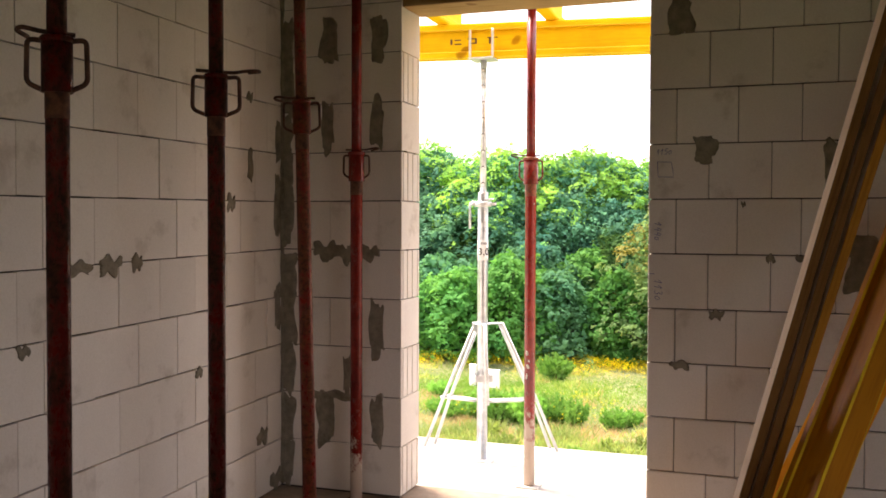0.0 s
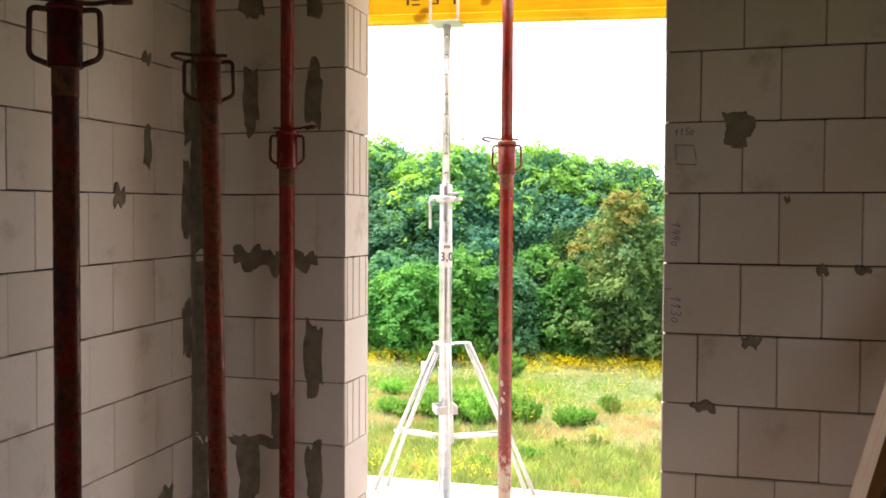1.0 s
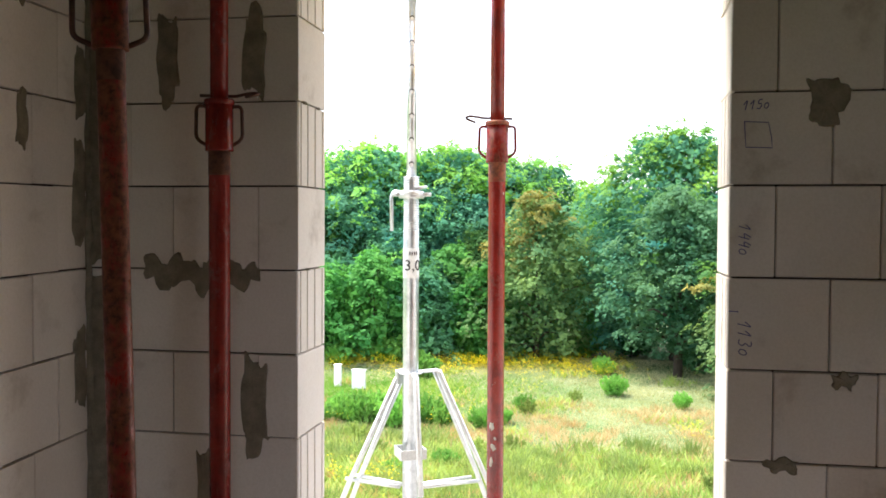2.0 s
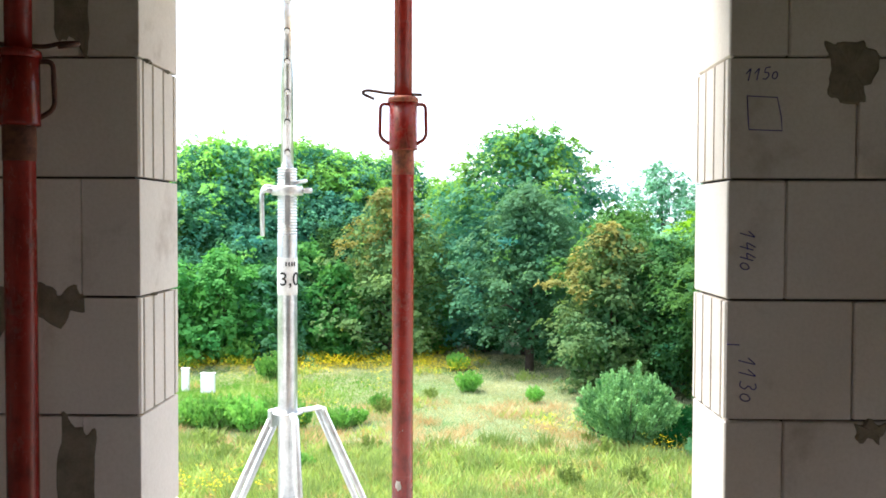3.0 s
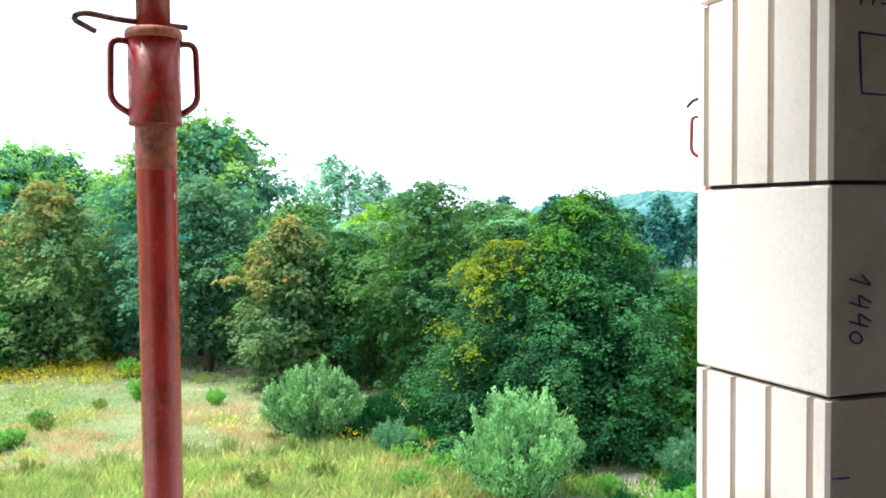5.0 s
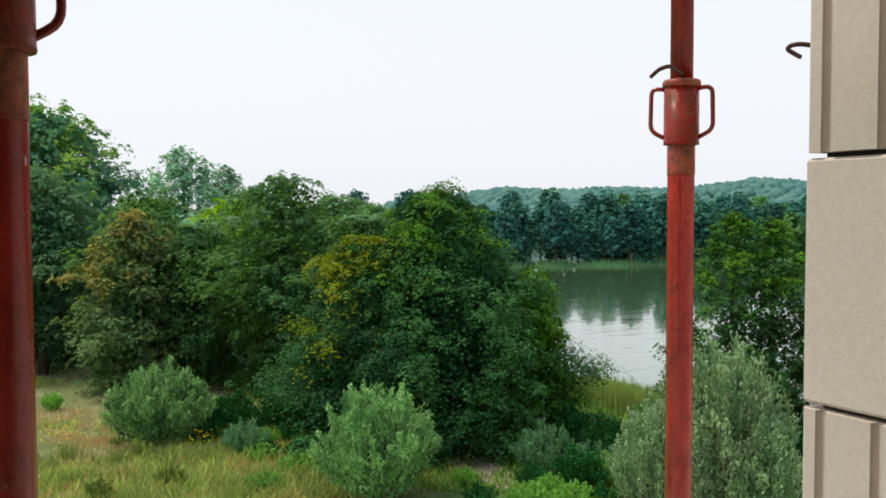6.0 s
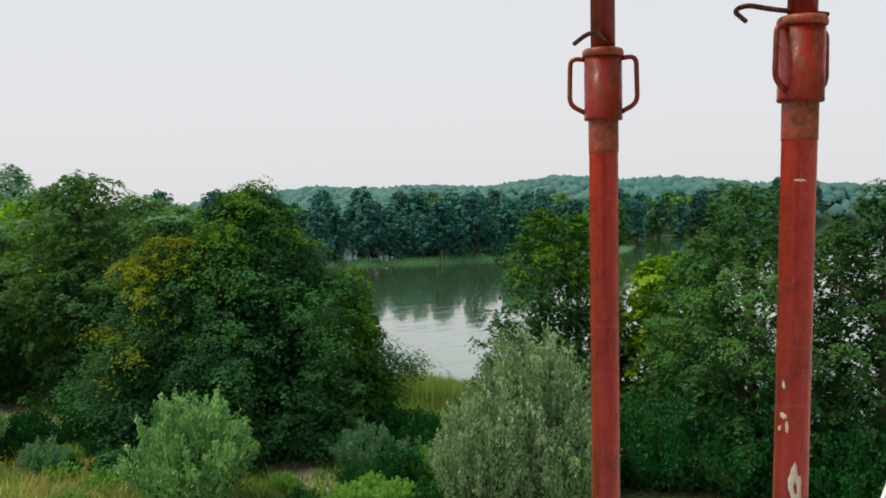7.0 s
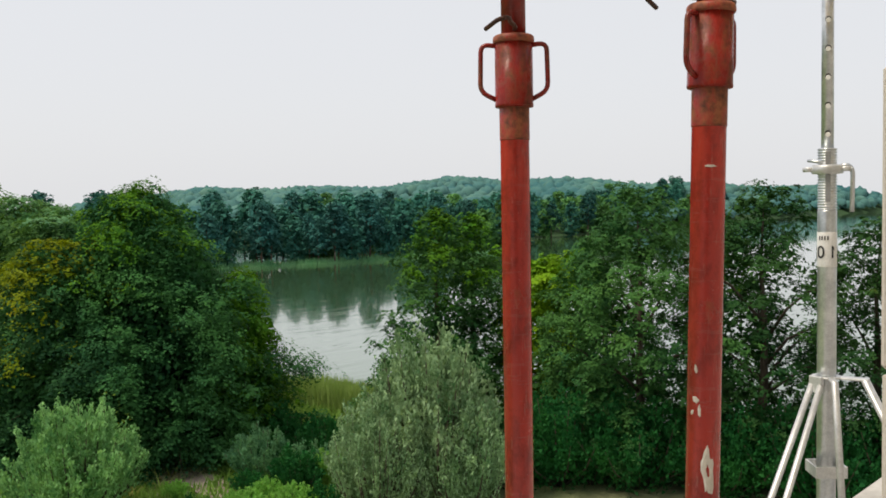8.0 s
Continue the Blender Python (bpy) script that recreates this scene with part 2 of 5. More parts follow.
def box(bm, lo, hi, bevel=0.0, m=None, seg=1):
    c = [(a + b) / 2 for a, b in zip(lo, hi)]
    s = [abs(b - a) for a, b in zip(lo, hi)]
    geo = bmesh.ops.create_cube(bm, size=1, matrix=Matrix.Translation(c) @ Matrix.Diagonal((*s, 1)))
    vs = geo["verts"]
    if bevel:
        es = list({e for v in vs for e in v.link_edges})
        r = bmesh.ops.bevel(bm, geom=es, offset=bevel, segments=seg, affect="EDGES", profile=0.5)
        vs = list({v for f in r["faces"] for v in f.verts} | {v for v in vs if v.is_valid})
    if m is not None:
        bmesh.ops.transform(bm, matrix=m, verts=[v for v in vs if v.is_valid])
    return bm


def boxed(lo, hi, bevel=0.0, m=None, seg=1):
    return box(bmesh.new(), lo, hi, bevel, m, seg)


def tube(bm, path, radii, sides=12, caps=True):
    """A round bar or tapered limb along a line of points."""
    pts = [Vector(p) for p in path]
    if isinstance(radii, (int, float)):
        radii = [radii] * len(pts)
    rings, ref = [], None
    for i, p in enumerate(pts):
        d = (pts[min(i + 1, len(pts) - 1)] - pts[max(i - 1, 0)]).normalized()
        if ref is None:
            ref = Vector((1, 0, 0)) if abs(d.x) < 0.8 else Vector((0, 1, 0))
        u = (ref - d * ref.dot(d)).normalized()
        ref = u
        w = d.cross(u)
        rings.append([bm.verts.new(p + (u * math.cos(a) + w * math.sin(a)) * radii[i]) for a in [2 * math.pi * k / sides for k in range(sides)]])
    for a, b in zip(rings, rings[1:]):
        for k in range(sides):
            f = bm.faces.new((a[k], a[(k + 1) % sides], b[(k + 1) % sides], b[k]))
            f.smooth = True
    if caps:
        bm.faces.new(list(reversed(rings[0])))
        bm.faces.new(rings[-1])
    return bm


def tubed(path, radii, sides=12, caps=True):
    return tube(bmesh.new(), path, radii, sides, caps)


def lathe(profile, sides=24, hole=False):
    """Turn a list of (radius, height) about z."""
    bm = bmesh.new()
    rings = [[bm.verts.new((r * math.cos(a), r * math.sin(a), z)) for a in [2 * math.pi * k / sides for k in range(sides)]] for r, z in profile]
    for a, b in zip(rings, rings[1:]):
        for k in range(sides):
            f = bm.faces.new((a[k], a[(k + 1) % sides], b[(k + 1) % sides], b[k]))
            f.smooth = True
    if not hole:
        bm.faces.new(list(reversed(rings[0])))
        bm.faces.new(rings[-1])
    return bm


def rounded(points, r=0.02, n=4):
    """Round off the corners of a line of points."""
    pts = [Vector(p) for p in points]
    out = [pts[0]]
    for a, b, c in zip(pts, pts[1:], pts[2:]):
        p, q = b + (a - b).normalized() * r, b + (c - b).normalized() * r
        for i in range(n + 1):
            t = i / n
            out.append(p * (1 - t) ** 2 + b * 2 * t * (1 - t) + q * t * t)
    return out + [pts[-1]]


def lettering(text, size, thick=0.0006):
    """Text in the built-in font, as a bmesh in the xy plane from its left lower corner."""
    cu = bpy.data.curves.new("lettering", "FONT")
    cu.body, cu.size, cu.extrude = text, size, thick
    tmp = new("lettering", cu)
    me = bpy.data.meshes.new_from_object(tmp)
    bm = bmesh.new()
    bm.from_mesh(me)
    bpy.data.objects.remove(tmp)
    bpy.data.meshes.remove(me)
    bpy.data.curves.remove(cu)
    return bm


# ---- structure ----
WX, WALL_T = -1.790, 0.242          # face of the west wall; thickness of the block walls
OPEN_L = -1.15                      # the opening runs from here to x = 0
COURSE, BED = 0.2358, 0.010
ROOM_E, ROOM_S, CEIL = 3.4, -6.4, 2.66
LINTEL = 2.338
SLAB_Z, SLAB_Y = -0.055, 1.46
BEAM_Z = 2.268                      # underside of the long formwork beams


def structure(name, bm, mat, label, category):
    return tagged(part(name, bm, mat), label, category, kind="structure")


structure("floor", boxed((WX - 0.24, ROOM_S - 0.24, -0.20), (ROOM_E + 0.24, WALL_T, 0.0)), ROOMFLOOR, "dusty grey raw concrete floor slab of the room", "floor")
structure("balcony_floor", boxed((-3.2, WALL_T + 0.001, -0.24), (6.5, SLAB_Y, SLAB_Z), 0.008), CONCRETE, "pale bare concrete balcony slab outside the opening", "balcony")
structure("ceiling", boxed((WX - 0.24, ROOM_S - 0.24, CEIL), (ROOM_E + 0.24, WALL_T, CEIL + 0.2)), PLYWOOD, "plywood formwork deck under the new ceiling", "ceiling")
bm = boxed((WX - 0.24, ROOM_S - 0.24, -10.6), (ROOM_E + 0.24, WALL_T - 0.01, -0.245))
structure("facade_below", bm, CONCRETE, "plain raw masonry of the lower storeys", "facade")
# walls behind the camera; unseen doorways south and east are added for light
bm = boxed((WX - 0.24, ROOM_S - 0.24, 0.002), (-0.6, ROOM_S, CEIL - 0.002))
box(bm, (0.6, ROOM_S - 0.24, 0.002), (ROOM_E + 0.24, ROOM_S, CEIL - 0.002))
box(bm, (-0.6, ROOM_S - 0.24, 2.05), (0.6, ROOM_S, CEIL - 0.002))
structure("wall_south", bm, BLOCK, "pale block wall with an assumed doorway opening", "wall")
bm = boxed((ROOM_E, ROOM_S + 0.001, 0.002), (ROOM_E + 0.24, -4.9, CEIL - 0.002))
box(bm, (ROOM_E, -3.0, 0.002), (ROOM_E + 0.24, WALL_T, CEIL - 0.002))
box(bm, (ROOM_E, -4.9, 2.05), (ROOM_E + 0.24, -3.0, CEIL - 0.002))
structure("wall_east", bm, BLOCK, "pale block wall with an assumed wide doorway opening", "wall")

# ---- props, beams and timber ----
def handle_path(side, h, out, r0=0.036):
    s = side
    return rounded([(s * (r0 - 0.004), 0, h / 2), (s * (r0 + out), 0, h / 2 + 0.004), (s * (r0 + out + 0.002), 0, -h / 2 + 0.012), (s * (r0 - 0.004), 0, -h / 2 - 0.006)], 0.016, 4)


def steel_prop(x, y, z0, top, turn, pin_turn, paint, label, group, lean=(0, 0), collar_z=1.60, grip=(0.098, 0.023), outside=False, rod=0.0048, pin_size=1.0):
    """A red telescopic prop: tube, sleeve with two handles, inner tube, bent pin and end plates."""
    m = pose(x, y, z0, lean[0], lean[1], 0)
    e = empty("steel_prop", m, label, "prop", group)
    cz, h = collar_z - z0, top - z0
    turned = Matrix.Rotation(radians(turn), 4, "Z")
    plate = boxed((-0.06, -0.06, 0), (0.06, 0.06, 0.006), 0.002)
    part("base_plate", plate, CONCRETE if outside else RUST, e, "square base plate caked with cement" if outside else "rusty square base plate")
    part("outer_tube", lathe([(0.0285, 0.006), (0.0285, cz - 0.12), (0.0292, cz - 0.118), (0.0292, cz - 0.07)]), paint, e)
    bm = lathe([(0.0292, cz - 0.134), (0.0295, cz - 0.132), (0.0295, cz - 0.068), (0.0290, cz - 0.066)])
    part("sleeve_band", bm, BAND if outside else RUST, e, "rusty bare band below the sleeve")
    prof = [(0.030, -0.070), (0.0372, -0.0695), (0.0380, -0.066), (0.0374, -0.062), (0.0370, 0.054), (0.026, 0.055)]
    collar = part("collar", lathe([(r, z + cz) for r, z in prof]), SLEEVE if outside else paint, e)
    ring = [(0.0362, 0.0535), (0.0400, 0.055), (0.0408, 0.060), (0.0398, 0.066), (0.0365, 0.069), (0.0245, 0.0695)]
    part("flange", lathe([(r, z + cz) for r, z in ring]), BAND if outside else paint, collar, "rusty rounded flange")
    for s in (-1, 1):
        bm = tubed(handle_path(s, *grip), rod, 8)
        bmesh.ops.transform(bm, matrix=Matrix.Translation((0, 0, cz)) @ turned, verts=bm.verts)
        part("handle", bm, ROD if outside else DARK_STEEL, collar, "bent steel rod handle")
    part("inner_tube", lathe([(0.0240, cz + 0.05), (0.0240, h - 0.006)]), MAROON if outside else paint, e)
    pin = rounded([(0.050, 0.006, 0.077), (-0.048, -0.004, 0.078), (-0.065, 0.008, 0.083), (-0.096, 0.010, 0.087), (-0.108, 0.030, 0.081), (-0.072, 0.054, 0.070)], 0.014, 4)
    bm = tubed([(px * pin_size, py * pin_size, pz) for px, py, pz in pin], rod * 0.9, 8)
    bmesh.ops.transform(bm, matrix=Matrix.Translation((0, 0, cz)) @ Matrix.Rotation(radians(pin_turn), 4, "Z"), verts=bm.verts)
    part("pin", bm, DARK_STEEL, e, "dark bent steel locking pin")
    plate = boxed((-0.06, -0.06, h - 0.006), (0.06, 0.06, h), 0.002)
    part("head_plate", plate, RUST, e, "rusty square head plate")
    return e


ROOM_PROPS = "props inside the room"
OUT_PROPS = "red props on the balcony"
steel_prop(-1.19, -2.20, 0, CEIL, 28, 48, RED_RUST, "dark rusty red steel prop beside the block wall", ROOM_PROPS, collar_z=1.70, grip=(0.116, 0.034), rod=0.0066, pin_size=0.85)
steel_prop(-1.234, -1.434, 0, CEIL, 26, 222, RED_RUST, "rusty red steel prop with a hooked pin", ROOM_PROPS, collar_z=1.730, grip=(0.116, 0.038), rod=0.0066, pin_size=1.3)
steel_prop(-1.285, -0.67, 0, CEIL, 24, 20, RED_ORANGE, "orange-rusty steel prop near the room corner", ROOM_PROPS, lean=(0, -1.3), collar_z=1.75, grip=(0.112, 0.036), rod=0.0060, pin_size=1.1)
steel_prop(-1.328, -0.123, 0, CEIL, 20, 200, RED_DARK, "deep red steel prop before the block pier", ROOM_PROPS, collar_z=1.582)
near_prop = steel_prop(-0.669, 0.606, SLAB_Z, BEAM_Z + 0.2, 5, 10, RED_DEEP, "red steel prop with plaster spots on the balcony", OUT_PROPS, collar_z=1.594, outside=True)
steel_prop(0.680, 1.132, SLAB_Z, BEAM_Z + 0.2, -52, 40, RED, "bright red steel prop on the balcony slab", OUT_PROPS, collar_z=1.577, grip=(0.100, 0.028), outside=True)
marked_prop = steel_prop(0.680, 0.757, SLAB_Z, BEAM_Z + 0.2, -12, -30, RED, "red steel prop with white plaster marks near its foot", OUT_PROPS, lean=(0.9, 0.8), collar_z=1.577, outside=True)


def plaster_spot(prop, az, z, w, h, seed, ring=False):
    """A splash of dried plaster on the tube of a prop; az: the way it faces, z: height over the base."""
    r = random.Random(seed)
    ph = [r.uniform(0, 6.3) for _ in range(3)]
    n = 22
    bm = bmesh.new()
    rows = []
    for rad, q in ((0.0284, 1.0), (0.0300, 0.78), (0.0300, 0.42), (0.0284 if ring else 0.0302, 0.25)):
        row = []
        for k in range(n):
            a = 2 * math.pi * k / n
            f = q * (1 + 0.20 * math.sin(2 * a + ph[0]) + 0.14 * math.sin(5 * a + ph[1]) + r.uniform(-0.08, 0.08))
            b = radians(az) + f * math.cos(a) * w / 2 / 0.0285
            row.append(bm.verts.new((rad * math.cos(b), rad * math.sin(b), z + f * math.sin(a) * h / 2)))
        rows.append(row)
    for a, b in zip(rows, rows[1:]):
        for k in range(n):
            bm.faces.new((a[k], a[(k + 1) % n], b[(k + 1) % n], b[k]))
    if not ring:
        bm.faces.new(rows[-1])
    part("plaster_spot", bm, PLASTER, prop, "pale splash of dried plaster")


for i, (az, z, w, h, ring) in enumerate(((224, 0.920, 0.020, 0.080, True), (178, 1.040, 0.010, 0.012, False), (192, 1.022, 0.006, 0.018, False), (166, 1.018, 0.005, 0.009, False), (178, 1.092, 0.005, 0.016, False), (214, 1.432, 0.016, 0.005, False), (205, 0.80, 0.022, 0.05, False))):
    plaster_spot(marked_prop, az, z, w, h, 40 + i, ring)
for i, (az, z, w, h) in enumerate(((251, 0.70, 0.014, 0.03), (262, 0.63, 0.016, 0.022), (248, 0.58, 0.012, 0.03), (275, 0.66, 0.008, 0.012))):
    plaster_spot(near_prop, az, z, w, h, 60 + i)


def wrapped(bm, radius, angle, z):
    """Lay flat lettering round an upright tube."""
    bm.verts.ensure_lookup_table()
    xs = [v.co.x for v in bm.verts]
    mid = (min(xs) + max(xs)) / 2
    for v in bm.verts:
        a = (v.co.x - mid) / radius + angle
        v.co = Vector(((radius + 0.0008 + v.co.z) * math.cos(a), (radius + 0.0008 + v.co.z) * math.sin(a), z + v.co.y))
    return bm


def strap(lo, hi, t):
    """An open square strap round a tube: outer corners lo and hi, thickness t."""
    bm = bmesh.new()
    (x0, y0, z0), (x1, y1, z1) = lo, hi
    box(bm, (x0, y0, z0), (x1, y0 + t, z1), 0.001)
    box(bm, (x0, y1 - t, z0), (x1, y1, z1), 0.001)
    box(bm, (x0, y0 + t + 0.0002, z0), (x0 + t, y1 - t - 0.0002, z1), 0.001)
    box(bm, (x1 - t, y0 + t + 0.0002, z0), (x1, y1 - t - 0.0002, z1), 0.001)
    return bm


def shoring_prop(x, y, turn, face, text, text_face, legs, strut, drop=0.0):
    """A galvanised prop on a folding tripod, with a fork head; drop: how far its nut is wound down."""
    z0 = SLAB_Z
    e = empty("galvanised_prop", pose(x, y, z0), "galvanised steel formwork prop on a folding tripod", "prop", "galvanised props on the balcony")
    top = lambda z: z - z0
    up = lambda z: z - z0 - drop
    rot = Matrix.Rotation(radians(turn), 4, "Z")
    part("base_plate", boxed((-0.07, -0.07, 0), (0.07, 0.07, 0.008), 0.002), ZINC, e)
    part("outer_tube", lathe([(0.0305, 0.008), (0.0305, up(1.292)), (0.0300, up(1.296))]), ZINC, e)
    prof, z = [], up(1.296)
    while z < up(1.50):
        prof += [(0.0280, z), (0.0310, z + 0.0025), (0.0310, z + 0.0045), (0.0280, z + 0.007)]
        z += 0.009
    part("thread", lathe(prof), ZINC, e, "threaded zinc sleeve")
    bm = boxed((-0.008, -0.0325, up(1.325)), (0.008, -0.0305, up(1.49)), 0.0008)
    bmesh.ops.transform(bm, matrix=Matrix.Rotation(radians(face + 90), 4, "Z"), verts=bm.verts)
    part("slot", bm, SLOT, e, "grey slot in the threaded sleeve")
    nut = part("nut", lathe([(0.032, up(1.416)), (0.047, up(1.417)), (0.050, up(1.421)), (0.050, up(1.440)), (0.046, up(1.446)), (0.032, up(1.447))]), ZINC_DULL, e)
    for s in (-1, 1):
        bm = lathe([(0.009, -0.0075), (0.020, -0.0075), (0.0215, -0.004), (0.0215, 0.004), (0.020, 0.0075), (0.009, 0.0075), (0.009, -0.0075)], 14, True)
        bmesh.ops.transform(bm, matrix=rot @ Matrix.Translation((s * 0.056, 0, up(1.432))), verts=bm.verts)
        part("nut_ear", bm, ZINC_DULL, nut)
    bm = tubed(rounded([(-0.040, 0.004, up(1.440)), (-0.066, 0.004, up(1.446)), (-0.078, 0.004, up(1.425)), (-0.076, 0.006, up(1.290))], 0.014), 0.0075, 10)
    bmesh.ops.transform(bm, matrix=rot, verts=bm.verts)
    part("nut_lever", bm, ZINC, nut, "bent zinc rod hanging from the nut")
    loop = [(0.036 * math.cos(a), 0.024 * math.sin(a), up(1.456) + 0.006 * math.cos(a)) for a in [k * math.pi / 8 for k in range(17)]]
    bm = tubed(loop, 0.0055, 8)
    bmesh.ops.transform(bm, matrix=rot @ Matrix.Translation((0.022, 0, 0)), verts=bm.verts)
    part("locking_bolt", bm, ZINC, e)
    # inner tube with its row of holes, painted as discs: far rim shaded black, daylight white below it
    part("inner_tube", lathe([(0.0195, up(1.49)), (0.0195, top(2.259))]), ZINC, e)
    for k in range(8):
        for s in (0, math.pi):
            at = Matrix.Rotation(radians(face) + s, 4, "Z") @ Matrix.Translation((0.0186, 0, up(1.549 + 0.0933 * k)))
            for name, r, dx, dz, mat in (("hole_rim", 0.0098, 0.0, 0.0, INK), ("pin_hole", 0.0082, 0.0006, -0.0030, STICKER)):
                bm = lathe([(r, 0.0), (r, 0.0016)], 12)
                bmesh.ops.transform(bm, matrix=at @ Matrix.Translation((dx, 0, dz)) @ Matrix.Rotation(radians(90), 4, "Y"), verts=bm.verts)
                part(name, bm, mat, e)
    # fork head
    fork = boxed((-0.075, -0.075, top(2.2595)), (0.075, 0.075, top(2.2675)), 0.002)
    for sx in (-1, 1):
        for sy in (-1, 1):
            box(fork, (sx * 0.060, sy * 0.055, top(2.2675)), (sx * 0.074, sy * 0.047, top(2.43)), 0.002)
    part("fork_head", fork, ZINC_DULL, e, "zinc fork head holding a beam")
    # label
    part("sticker", lathe([(0.0308, up(1.108)), (0.0312, up(1.109)), (0.0312, up(1.223)), (0.0308, up(1.224))]), STICKER, e, "white printed sticker")
    part("sticker_print", wrapped(lettering(text, 0.059), 0.0315, radians(text_face), up(1.138)), INK, e, "black numerals")
    bm = bmesh.new()
    for k in range(4):
        box(bm, (k * 0.009, 0, -0.0005), (k * 0.009 + 0.004, 0.013, 0.0005))
    part("sticker_line", wrapped(bm, 0.0315, radians(text_face), up(1.198)), INK, e)
    # tripod: a thin bracket, legs of round tube, an open strap below
    ring = lathe([(0.031, up(0.735)), (0.047, up(0.735)), (0.047, up(0.741)), (0.031, up(0.741)), (0.031, up(0.735))], 20, True)
    part("tripod_ring", ring, ZINC_DULL, e)
    bm = strap((-0.052, -0.052, up(0.405)), (0.052, 0.052, up(0.444)), 0.005)
    bmesh.ops.transform(bm, matrix=Matrix.Rotation(radians(strut), 4, "Z"), verts=bm.verts)
    part("tripod_strap", bm, ZINC_DULL, e, "open zinc strap of the tripod")
    for ang, arm in zip(legs, (0.062, 0.118)):
        a = radians(ang)
        c, s = math.cos(a), math.sin(a)
        side = Vector((-s, c, 0)) * 0.017
        if arm > 0.1:
            plate = boxed((0.044, -0.022, up(0.7345)), (arm + 0.012, 0.022, up(0.7405)), 0.001)
        else:
            plate = boxed((0.044, -0.024, up(0.690)), (0.060, 0.024, up(0.745)), 0.002)
        bmesh.ops.transform(plate, matrix=Matrix.Rotation(a, 4, "Z"), verts=plate.verts)
        part("leg_bracket", plate, ZINC_DULL, e)
        for off in (-1, 1):
            o = side * off
            if arm < 0.1:
                leg = [(0.052 * c + o.x, 0.052 * s + o.y, up(0.715)), (0.29 * c + o.x * 1.8, 0.29 * s + o.y * 1.8, up(0.26)), (0.43 * c + o.x * 2.6, 0.43 * s + o.y * 2.6, 0.012)]
            else:
                leg = [(arm * c + o.x, arm * s + o.y, up(0.737)), (0.33 * c + o.x * 1.8, 0.33 * s + o.y * 1.8, up(0.30)), (0.48 * c + o.x * 2.6, 0.48 * s + o.y * 2.6, 0.012)]
            part("leg", tubed(leg, 0.0105, 10), ZINC_DULL, e)
            part("leg_brace", tubed([(0.04 * c + o.x, 0.04 * s + o.y, up(0.285)), (0.305 * c + o.x * 1.8, 0.305 * s + o.y * 1.8, up(0.275))], 0.008, 8), ZINC_DULL, e)
    a = radians(strut)
    c, s = math.cos(a), math.sin(a)
    part("strut", tubed([(0.046 * c, 0.046 * s, up(0.737)), (0.075 * c, 0.075 * s, up(0.730)), (0.15 * c, 0.15 * s, up(0.29))], 0.0115, 10), ZINC_DULL, e)
    return e


shoring_prop(-1.056, 1.040, 10, -78, "3,0", -62, (155, 42), -62)
shoring_prop(2.36, 1.145, 105, 204, "3,0 N", 180, (163, -78), -140, 0.020)


def h_beam(name, length, m, label, group, caps=True, wood=None):
    """A yellow timber formwork beam with two flanges, a web and end caps, along x from its base."""
    e = empty(name, m, label, "beam", group)
    wood = wood or YELLOW
    # recess shade between the orange flanges is painted as a darker web
    part("web", boxed((0.004, -0.0135, 0.038), (length - 0.004, 0.0135, 0.162)), WEB if wood is ORANGE else wood, e)
    for z in (0.0, 0.160):
        f = part("flange", boxed((0, -0.04, z), (length, 0.04, z + 0.040), 0.006), wood, e)
        # bevelled edges take a brighter yellow than the flat faces
        f.data.materials.append(EDGE)
        for p in f.data.polygons:
            p.material_index = int(max(abs(v) for v in p.normal) < 0.95)
    if caps:
        part("end_cap", boxed((-0.012, -0.0405, 0.0), (-0.0005, 0.0405, 0.2), 0.003), BLUE_CAP, e, "blue plastic end cap")
    return e


BEAMS = "yellow beams of the balcony formwork"
main_beam = h_beam("formwork_beam", 3.3, pose(-1.445, 0.985, BEAM_Z, 0, 0, 7.6), "yellow varnished timber formwork beam on fork heads", BEAMS)
# a worn stencil on its web, past reading
for k, (u, w, z, h) in enumerate(((0.20, 0.012, 0.085, 0.030), (0.225, 0.040, 0.083, 0.007), (0.225, 0.036, 0.106, 0.006), (0.30, 0.050, 0.112, 0.006), (0.31, 0.040, 0.086, 0.006), (0.345, 0.010, 0.086, 0.030), (0.415, 0.060, 0.116, 0.006), (0.425, 0.012, 0.084, 0.034))):
    part("stencil_bar", boxed((u, -0.0150, z), (u + w, -0.0137, z + h)), DARK_STEEL, main_beam)
h_beam("formwork_beam", 2.5, pose(1.95, 1.145, BEAM_Z), "yellow timber formwork beam on a fork head", BEAMS)
for bx in (-1.28, -0.661, 0.0, 0.72, 1.4, 2.1, 2.8):
    h_beam("formwork_beam", 1.02, pose(bx, 0.262, BEAM_Z + 0.2005, 0, 0, 90), "yellow cross beam under the formwork deck", BEAMS, False)
# lintel formwork over the opening
e = empty("lintel_formwork", pose(0, 0, 0), "pine board formwork under the lintel", "formwork")
part("board", boxed((OPEN_L + 0.002, 0.003, LINTEL), (-0.002, 0.118, LINTEL + 0.04), 0.003), BOARD, e)
part("board", boxed((OPEN_L + 0.002, 0.121, LINTEL + 0.002), (-0.002, WALL_T + 0.004, LINTEL + 0.04), 0.003), BOARD, e)
structure("lintel", boxed((OPEN_L + 0.001, 0.002, LINTEL + 0.042), (-0.001, WALL_T - 0.001, CEIL - 0.001)), CONCRETE, "fresh concrete lintel over the opening", "lintel")


